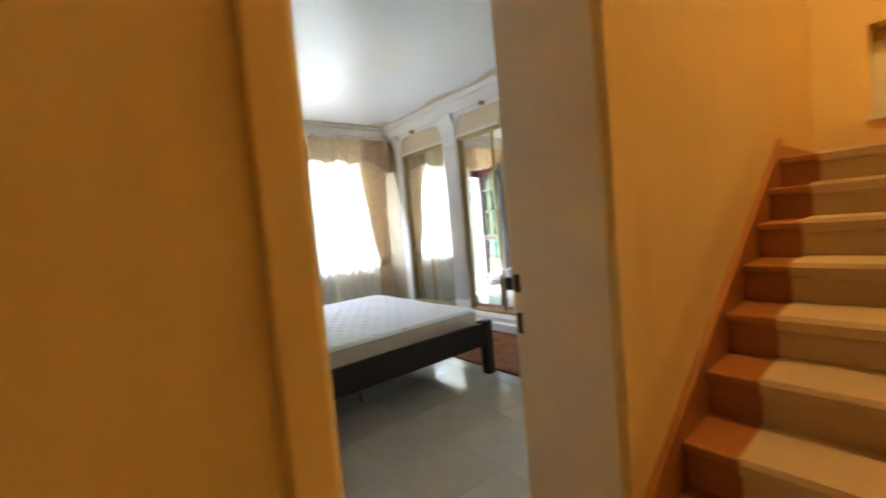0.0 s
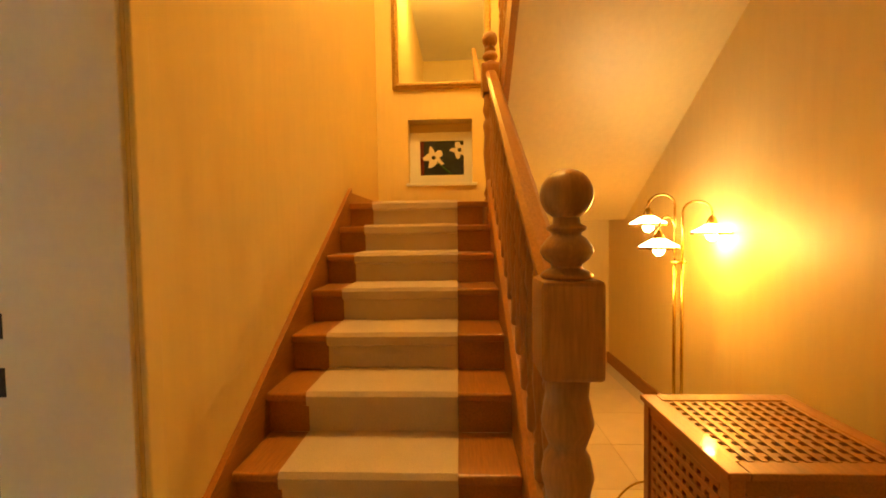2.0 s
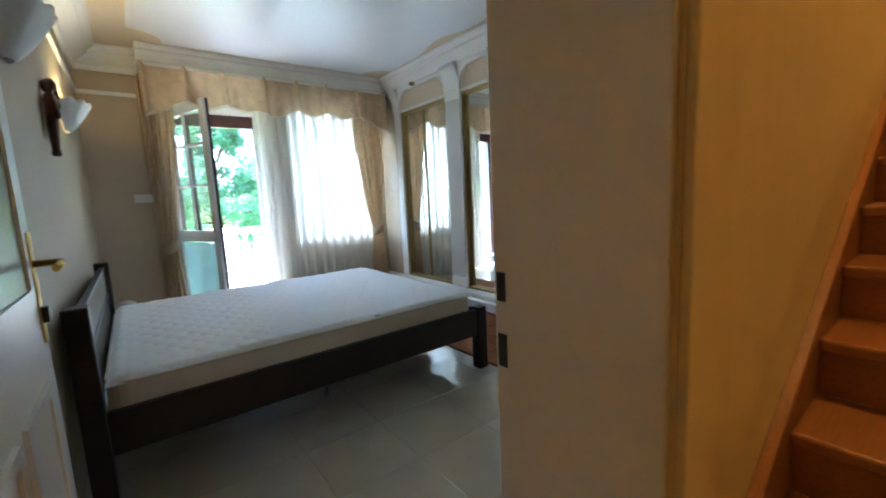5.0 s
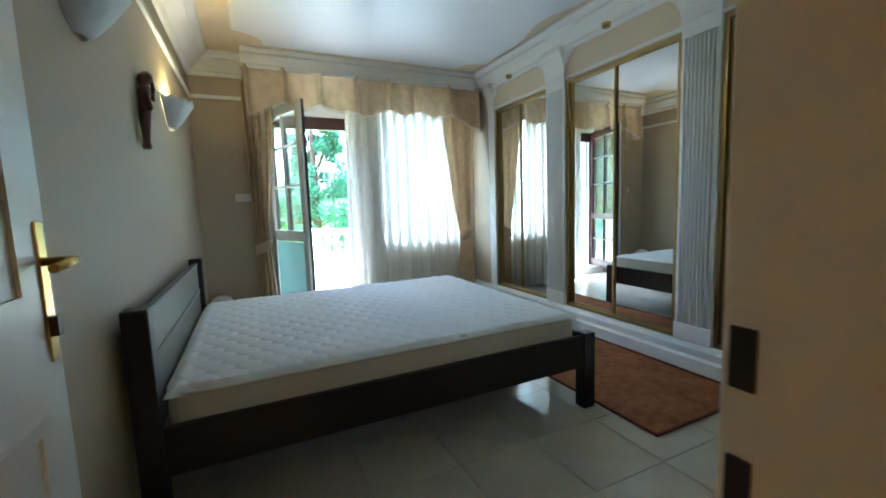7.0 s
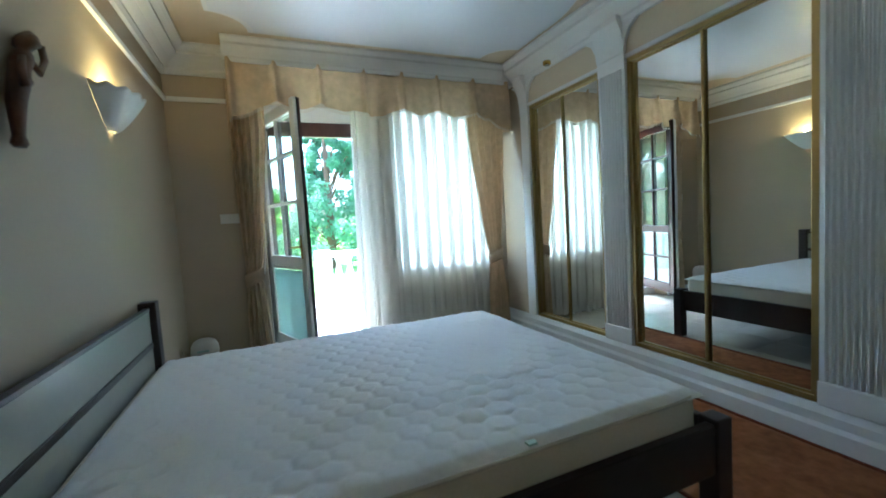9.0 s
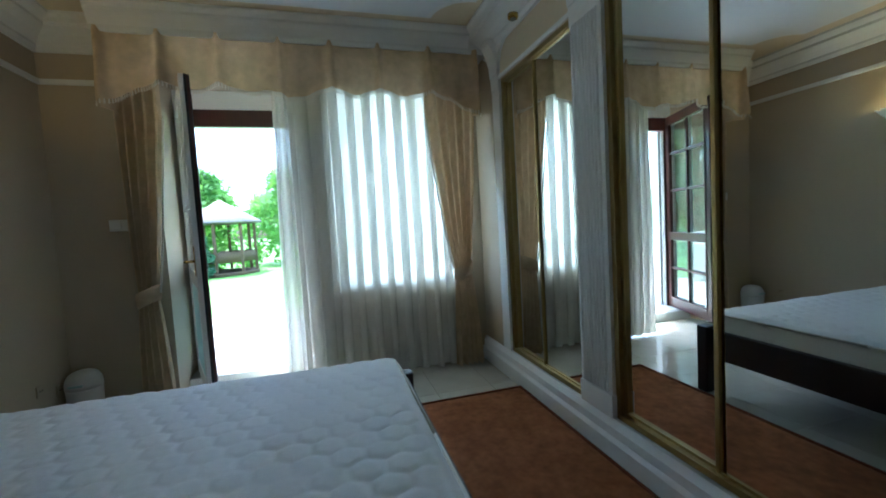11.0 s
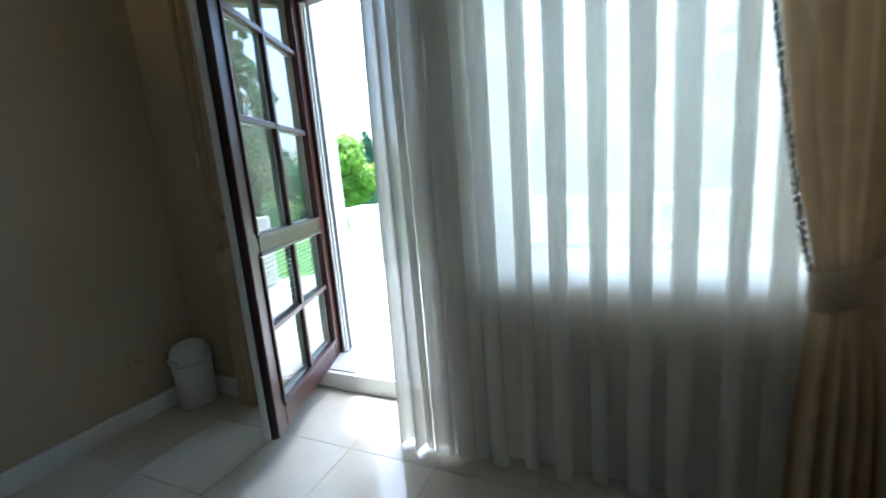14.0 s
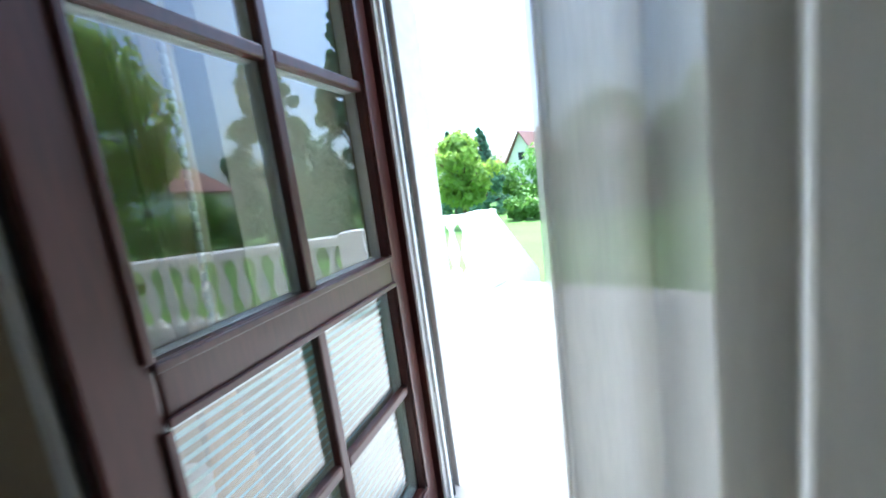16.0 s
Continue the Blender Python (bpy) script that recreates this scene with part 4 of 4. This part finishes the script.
niche = thing("niche_window", HX + 0.12, -0.4, 1.70, "small niche window with a flower stained-glass pane", "window")
part("sill", boxes((HX - 0.03, HX + 0.165, -0.74, -0.08, 1.675, 1.70), bevel=0.004), WHITE, niche, "white window sill")
part("frame", boxes((HX + 0.12, HX + 0.165, -0.7, -0.1, 1.702, 1.79), (HX + 0.12, HX + 0.165, -0.7, -0.1, 2.12, 2.20), (HX + 0.12, HX + 0.165, -0.2, -0.1, 1.79, 2.12), (HX + 0.12, HX + 0.165, -0.7, -0.62, 1.79, 2.12)), WHITE, niche)
part("dark_pane", boxes((HX + 0.14, HX + 0.15, -0.62, -0.2, 1.79, 2.12)), STAINDARK, niche, "dark leaded glass")
part("red_strip", boxes((HX + 0.134, HX + 0.14, -0.235, -0.2, 1.79, 2.12)), STAINRED, niche)
for cy, cz, r in ((-0.33, 1.96, 0.12), (-0.58, 2.03, 0.1)):
    pts = []
    for k in range(24):
        a = 2 * math.pi * k / 24
        q = r * (0.7 + 0.22 * math.cos(5 * a) + 0.1 * math.sin(8 * a + cy * 9))
        pts.append((cy + q * math.cos(a), cz + q * math.sin(a)))
    part("flower", prism(pts, "x", HX + 0.13, HX + 0.139), STAINWHITE, niche, "white lily glass piece")
    part("flower_heart", lathe([(0.02, 0), (0.02, 0.004)], 0, 0, 0, 10), STAINDARK, niche, local=True)
    scene.collection.objects[-1].location = (HX + 0.126 - niche.location.x, cy - niche.location.y, cz - niche.location.z)
    scene.collection.objects[-1].rotation_euler = (0, radians(90), 0)
part("stem", tube([(HX + 0.135, -0.36, 1.92), (HX + 0.135, -0.44, 1.85), (HX + 0.135, -0.5, 1.8)], 0.008), STAINGREEN, niche)

LX, LY = 2.1, -1.72
lamp = thing("floor_lamp", LX, LY, 0, "brass floor lamp with three glass bell shades, lit", "floor lamp")
part("base", lathe([(0.13, 0), (0.13, 0.012), (0.11, 0.025), (0.03, 0.035)], LX, LY, 0, 28), BRASS, lamp)
for dy in (-0.02, 0.02):
    part("pole", tube([(LX, LY + dy, 0.03), (LX, LY + dy, 1.06)], 0.008), BRASS, lamp)
part("collar", lathe([(0.035, 0), (0.04, 0.008), (0.03, 0.016)], LX, LY, 1.055, 16), BRASS, lamp)
for dy, dx, top, drop in ((-0.17, 0.0, 1.38, 1.22), (0.13, 0.06, 1.42, 1.27), (0.13, -0.06, 1.30, 1.15)):
    ex, ey = LX + dx, LY + dy
    s = 1 if dy > 0 else -1
    arc = [(LX, LY + 0.02 * s, 1.07), (LX, LY + 0.02 * s, top - 0.06)]
    for k in range(9):
        a = math.pi * k / 8
        f = (1 - math.cos(a)) / 2
        arc.append((LX + dx * f, LY + 0.02 * s + (dy - 0.02 * s) * f, top - 0.06 + 0.06 * math.sin(a)))
    arc.append((ex, ey, drop + 0.07))
    arm = part("arm", tube(arc, 0.006), BRASS, lamp)
    part("holder", lathe([(0.03, 0), (0.022, 0.03), (0.012, 0.05)], ex, ey, drop + 0.03, 14), BRASS, arm)
    part("shade", lathe([(0.092, 0), (0.088, 0.006), (0.03, 0.04)], ex, ey, drop - 0.004, 24), SHADEGLASS, arm, "glowing glass bell shade")
    part("shade_rim", lathe([(0.096, 0), (0.1, 0.006), (0.094, 0.012)], ex, ey, drop - 0.016, 24), BRASS, arm)
    part("bulb", lathe([(0.01, 0), (0.025, 0.015), (0.028, 0.03), (0.014, 0.05)], ex, ey, drop - 0.05, 12), BULBGLOW, arm)
    bulb(ex, ey, drop - 0.075, 0.17, (1.0, 0.46, 0.06))

chest = thing("lattice_chest", 1.2, -1.5, 0, "slatted wooden storage chest with a lattice lid beside the wall", "chest")
cx0, cx1, cy0, cy1, cz = 0.96, 1.44, -1.76, -1.25, 0.62


def lattice(parent, plane, at, a0, a1, b0, b1, t, name):
    """Crossed battens with square holes between them, filling a framed panel."""
    def bar(a, b, c, d, off):
        if plane == "z":
            return (a, b, c, d, at + off, at + off + t)
        if plane == "x":
            return (at + off, at + off + t, a, b, c, d)
        return (a, b, at + off, at + off + t, c, d)
    step = 0.036
    n = int((a1 - a0) / step)
    for k in range(n + 1):
        c = a0 + (a1 - a0) * k / n
        part("batten", boxes(bar(c - 0.009, c + 0.009, b0, b1, 0)), OAK, parent)
    n = int((b1 - b0) / step)
    for k in range(n + 1):
        c = b0 + (b1 - b0) * k / n
        part("batten", boxes(bar(a0, a1, c - 0.009, c + 0.009, 0.002 + t * 0.1)), OAK, parent)


# solid dark block: the shade behind the lattice holes, put in as colour
part("inside", boxes((cx0 + 0.03, cx1 - 0.03, cy0 + 0.03, cy1 - 0.03, 0.02, cz - 0.04)), DARKWOOD, chest, "dark block standing in for the shade inside the chest")
lid = part("lid", boxes((cx0 - 0.01, cx1 + 0.01, cy0 - 0.01, cy0 + 0.045, cz - 0.02, cz), (cx0 - 0.01, cx1 + 0.01, cy1 - 0.045, cy1 + 0.01, cz - 0.02, cz), (cx0 - 0.01, cx0 + 0.045, cy0 + 0.045, cy1 - 0.045, cz - 0.02, cz), (cx1 - 0.045, cx1 + 0.01, cy0 + 0.045, cy1 - 0.045, cz - 0.02, cz), bevel=0.003), OAK, chest)
lattice(lid, "z", cz - 0.016, cx0 + 0.05, cx1 - 0.05, cy0 + 0.05, cy1 - 0.05, 0.011, "lid")
for x in (cx0, cx1 - 0.04):
    for y in (cy0, cy1 - 0.04):
        part("corner_post", boxes((x, x + 0.04, y, y + 0.04, 0, cz - 0.02), bevel=0.003), OAK, chest)
fr = part("front_panel", boxes((cx0 + 0.005, cx0 + 0.022, cy0 + 0.04, cy1 - 0.04, 0.03, 0.08)), OAK, chest)
part("top_rail", boxes((cx0 + 0.005, cx0 + 0.022, cy0 + 0.04, cy1 - 0.04, cz - 0.06, cz - 0.02)), OAK, fr)
lattice(fr, "x", cx0 + 0.006, cy0 + 0.05, cy1 - 0.05, 0.09, cz - 0.07, 0.012, "front")
sd = part("side_panel", boxes((cx0 + 0.04, cx1 - 0.04, cy1 - 0.022, cy1 - 0.005, 0.03, 0.08)), OAK, chest)
part("top_rail", boxes((cx0 + 0.04, cx1 - 0.04, cy1 - 0.022, cy1 - 0.005, cz - 0.06, cz - 0.02)), OAK, sd)
lattice(sd, "y", cy1 - 0.02, cx0 + 0.05, cx1 - 0.05, 0.09, cz - 0.07, 0.012, "side")

cord = thing("lamp_cord", 1.5, -1.2, 0, "thin lamp cord with a round foot switch on the floor", "cord")
pts = [(1.62, -1.62, 0.012)]
for k in range(16):
    v = k / 15
    pts.append((1.62 + 0.12 * math.sin(3 * v), -1.62 + 0.44 * v, 0.012 + 0.09 * math.sin(math.pi * v)))
part("wire", tube(pts, 0.004, 6), BRASS, cord)
part("foot_switch", lathe([(0.034, 0), (0.034, 0.012), (0.022, 0.024), (0.006, 0.026)], 1.64, -1.18, 0.0, 18), OAKT, cord)

# added lamp, out of view: stands in for light from the upper floor
up = thing("added_stair_lamp", 1.9, -0.35, 4.85, "unseen round white lamp added over the stairwell for light from above", "ceiling lamp")
part("dish", lathe([(0.2, 0.05), (0.19, 0.02), (0.12, 0.0), (0.02, -0.01)], 1.9, -0.35, 4.9, 28), SHADEGLASS, up)
part("rim", lathe([(0.21, 0.04), (0.215, 0.06), (0.21, 0.099)], 1.9, -0.35, 4.9, 28), BRASS, up)
bulb(1.9, -0.35, 4.75, 3.3, (1.0, 0.55, 0.1), 0.18)

# ---- outdoors ----
structure("ground", boxes((-120, 120, 5.455, 160, -0.6, -0.3)), GRASS, "mown green lawn", "lawn")
structure("terrace", boxes((-7, 8, 5.452, 8.45, -0.3, -0.03)), STONE, "pale stone paved terrace", "terrace")
structure("terrace_step", boxes((-0.7, 1.3, 8.45, 8.8, -0.3, -0.16)), STONE, "pale stone garden step", "step")
structure("house_outer_wall", boxes((-7, -0.2, 5.2, 5.45, -0.3, 6), (3.9, 8, 5.2, 5.45, -0.3, 6), (-0.2, 3.9, 5.2, 5.45, 2.9, 6)), RENDERWALL, "pale rendered outside wall of the house", "wall")

BPROF = [(0.06, 0), (0.06, 0.05), (0.04, 0.07), (0.035, 0.1), (0.06, 0.2), (0.07, 0.27), (0.06, 0.34), (0.035, 0.46), (0.032, 0.54), (0.045, 0.56), (0.06, 0.58), (0.06, 0.62)]


def stone_balustrade(xa, xb, y, label):
    b = thing("stone_balustrade", (xa + xb) / 2, y, -0.03, label, "balustrade", "white terrace balustrades")
    part("coping", boxes((xa, xb, y - 0.11, y + 0.11, 0.7, 0.79), bevel=0.015), BALSTONE, b)
    part("plinth", boxes((xa, xb, y - 0.1, y + 0.1, -0.03, 0.08), bevel=0.01), BALSTONE, b)
    for px in (xa, xb):
        part("pier", boxes((px - 0.13, px + 0.13, y - 0.13, y + 0.13, -0.03, 0.82), bevel=0.012), BALSTONE, b)
    n = int((xb - xa - 0.3) / 0.19)
    first = None
    for k in range(n):
        x = xa + 0.15 + (xb - xa - 0.3) * (k + 0.5) / n
        if first is None:
            first = part("baluster", lathe(BPROF, 0, 0, 0, 12), BALSTONE, b, local=True)
        else:
            o = first.copy()
            scene.collection.objects.link(o)
            first = o
        first.location = (x - (xa + xb) / 2, 0, 0.11)
    return b


stone_balustrade(-5.5, -0.95, 8.25, "white cast-stone balustrade at the terrace edge by the step")
stone_balustrade(1.45, 7.0, 8.25, "white cast-stone balustrade at the terrace edge under the conifer")
part("step_cheek", prism([(8.38, 0.79), (8.38, -0.3), (9.3, -0.3), (9.3, -0.1)], "x", -1.06, -0.84), BALSTONE)
tagged(bpy.data.objects["step_cheek"], "sloping white cast-stone cheek beside the garden step", "step cheek")


def leaves(centres, count, size, rng, bm):
    for _ in range(count):
        cx, cy, cz, r = centres[rng.randrange(len(centres))]
        d = Vector((rng.gauss(0, 1), rng.gauss(0, 1), rng.gauss(0, 1)))
        d = d.normalized() * r * (0.55 + 0.5 * rng.random())
        c = Vector((cx, cy, cz)) + d
        n = (d.normalized() + Vector((rng.uniform(-1, 1), rng.uniform(-1, 1), rng.uniform(-0.2, 1)))).normalized()
        u = n.orthogonal().normalized()
        u = Matrix.Rotation(rng.random() * 6.28, 3, n) @ u
        w = n.cross(u)
        s = size * (0.6 + 0.8 * rng.random())
        bm.faces.new([bm.verts.new(c + p) for p in (u * s, w * s * 0.5 + n * s * 0.15, -u * s, -w * s * 0.5 + n * s * 0.15)])


def tree(x, y, high, wide, mat, label, seed, conifer=False, n=5200, size=0.13):
    rng = random.Random(seed)
    t = thing("tree", x, y, -0.3, label, "tree", "garden trees")
    trunk = lathe([(0.05 + 0.018 * high, 0), (0.04 + 0.013 * high, high * 0.3), (0.05, high * 0.85)], x, y, -0.3, 10)
    centres = []
    for k in range(150 if conifer else 60):
        v = rng.random()
        a = rng.random() * 6.283
        if conifer:
            h = high * (0.05 + 0.95 * v)
            rad = wide * (1 - v) ** 0.8 * (0.5 + 0.55 * rng.random())
            centres.append((x + rad * math.cos(a), y + rad * math.sin(a), -0.3 + h, wide * 0.2 * (1.15 - v)))
        else:
            h = high * (0.3 + 0.65 * v)
            rad = wide * math.sin(math.pi * (0.15 + 0.8 * v)) * (0.35 + 0.6 * rng.random())
            centres.append((x + rad * math.cos(a), y + rad * math.sin(a), -0.3 + h, wide * 0.26))
        if k % 7 == 0:
            c = centres[-1]
            tube([(x, y, -0.3 + h * 0.6), ((x + c[0]) / 2, (y + c[1]) / 2, -0.3 + h * 0.85), c[:3]], 0.03, 5, trunk)
    part("trunk", trunk, BARK, t)
    bm = bmesh.new()
    leaves(centres, n, size, rng, bm)
    part("crown", bm, mat, t)
    return t


def hedge(x0, x1, y, high, mat, label, seed, n=5000):
    rng = random.Random(seed)
    centres = [(x0 + (x1 - x0) * rng.random(), y + rng.uniform(-0.5, 0.5), -0.3 + high * rng.uniform(0.1, 0.85), high * 0.22) for _ in range(int(30 + (x1 - x0) * 6))]
    bm = bmesh.new()
    leaves(centres, n, 0.12, rng, bm)
    return tagged(part("hedge", bm, mat), label, "hedge", kind="stuff")


tree(2.7, 16.5, 7.2, 1.8, LEAFDARK, "tall blue-green conifer beyond the balustrade", 1, True, 22000, 0.07)
tree(6.2, 19, 8.0, 2.2, LEAFDARK, "tall dark conifer behind the terrace", 2, True, 20000, 0.08)
tree(9.0, 13.5, 6.5, 2.6, LEAFLIGHT, "light green birch beside the terrace", 3, False, 14000, 0.1)
tree(13.0, 10.5, 6.0, 2.5, LEAF, "round green garden tree beside the terrace", 12, False, 7000)
tree(-6.4, 15.5, 3.0, 1.2, LEAFLIGHT, "low bright green shrub tree by the balustrade", 4, False, 5000, 0.1)
tree(-3.1, 18.0, 3.0, 0.8, LEAFDARK, "narrow green thuja by the lawn", 5, True, 5000, 0.09)
tree(-7.8, 19.0, 3.6, 1.0, LEAFDARK, "narrow green thuja in the hedge line", 6, True, 5000, 0.09)
tree(-9.8, 19.5, 3.8, 1.1, LEAFDARK, "narrow green thuja in the hedge line", 7, True, 5000, 0.09)
tree(-0.3, 24.0, 4.6, 2.0, LEAF, "green garden tree behind the gazebo", 8, False, 6000)
tree(-5.2, 27.0, 5.2, 2.4, LEAF, "green garden tree behind the gazebo", 9, False, 6000)
hedge(-22, -2.6, 21.0, 2.6, LEAF, "clipped green hedge along the garden edge", 10, 12000)
hedge(-2.5, 18, 22.0, 2.4, LEAF, "clipped green hedge along the garden edge", 11, 9000)
hedge(-5.5, -2.4, 16.6, 0.7, LEAF, "low green border shrubs along the lawn", 13, 3500)

gz = thing("gazebo", -2.35, 19.5, -0.3, "wooden garden gazebo with a grey shingled roof", "gazebo")
part("roof", lathe([(1.5, 2.0), (1.5, 2.08), (0.7, 2.55), (0.05, 2.95)], -2.35, 19.5, -0.3, 8), ROOFGREY, gz)
part("deck", lathe([(1.3, 0), (1.3, 0.12)], -2.35, 19.5, -0.3, 8), BARK, gz)
for k in range(8):
    a = 2 * math.pi * k / 8
    part("post", boxes((-2.35 + 1.2 * math.cos(a) - 0.05, -2.35 + 1.2 * math.cos(a) + 0.05, 19.5 + 1.2 * math.sin(a) - 0.05, 19.5 + 1.2 * math.sin(a) + 0.05, -0.18, 1.72)), BARK, gz)
part("railing", lathe([(1.22, 0.5), (1.22, 0.9), (1.18, 0.9), (1.18, 0.5)], -2.35, 19.5, -0.3, 8), BARK, gz)


def house(x, y, w, d, eave, ridge, label):
    h = thing("house", x, y, -0.3, label, "house", "houses beyond the garden")
    part("wall", boxes((x - w / 2, x + w / 2, y - d / 2, y + d / 2, -0.3, eave)), RENDERWALL, h)
    part("gable", prism([(x - w / 2, eave), (x + w / 2, eave), (x, ridge - 0.25)], "y", y - d / 2, y + d / 2), RENDERWALL, h)
    for s in (-1, 1):
        part("roof", prism([(x, ridge), (x, ridge - 0.25), (x + s * (w / 2 + 0.5), eave - 0.45), (x + s * (w / 2 + 0.5), eave - 0.2)], "y", y - d / 2 - 0.5, y + d / 2 + 0.5), ROOF, h)
    part("chimney", boxes((x + w * 0.2 - 0.3, x + w * 0.2 + 0.3, y - 0.3, y + 0.3, eave, ridge + 0.5)), ROOF, h)
    for k, (wx, wz) in enumerate(((-0.25, 1.2), (0.25, 1.2), (0.0, eave + 0.3))):
        wd = part("window", boxes((x + w * wx - 0.6, x + w * wx + 0.6, y - d / 2 - 0.04, y - d / 2 - 0.003, wz, wz + 1.3)), DOORWHITE, h)
        part("pane", boxes((x + w * wx - 0.5, x + w * wx + 0.5, y - d / 2 - 0.05, y - d / 2 - 0.042, wz + 0.1, wz + 1.2)), STAINDARK, wd)


house(-27, 64, 5, 9, 3.0, 7.6, "far pale house with a steep red roof")
house(-44, 62, 9, 10, 3.5, 8.0, "far pale house with a red tiled roof")
house(30, 46, 11, 10, 4.0, 8.0, "far pale house with a red tiled roof")

# ---- floor tiles ----
TS = 0.41
bm = boxes((0.0015, TS - 0.0015, 0.0015, TS - 0.0015, -0.008, 0.0), bevel=0.0)
tile_mesh = bpy.data.meshes.new("tile")
bm.to_mesh(tile_mesh)
bm.free()
tile_mesh.materials.append(TILE)
hall_mesh = tile_mesh.copy()
hall_mesh.materials.clear()
hall_mesh.materials.append(HALLFLOOR)
floor_ob = bpy.data.objects["floor"]


def lay(xa, ya, nx, ny, me):
    for i in range(nx):
        for j in range(ny):
            o = new("tile", me)
            o.parent = floor_ob
            o.location = (xa + TS * i, ya + TS * j, 0.0)


lay(-0.03, HALLY + 0.0, 9, 12, tile_mesh)
lay(-1.44, HALLY - TS * 5, 12, 5, hall_mesh)
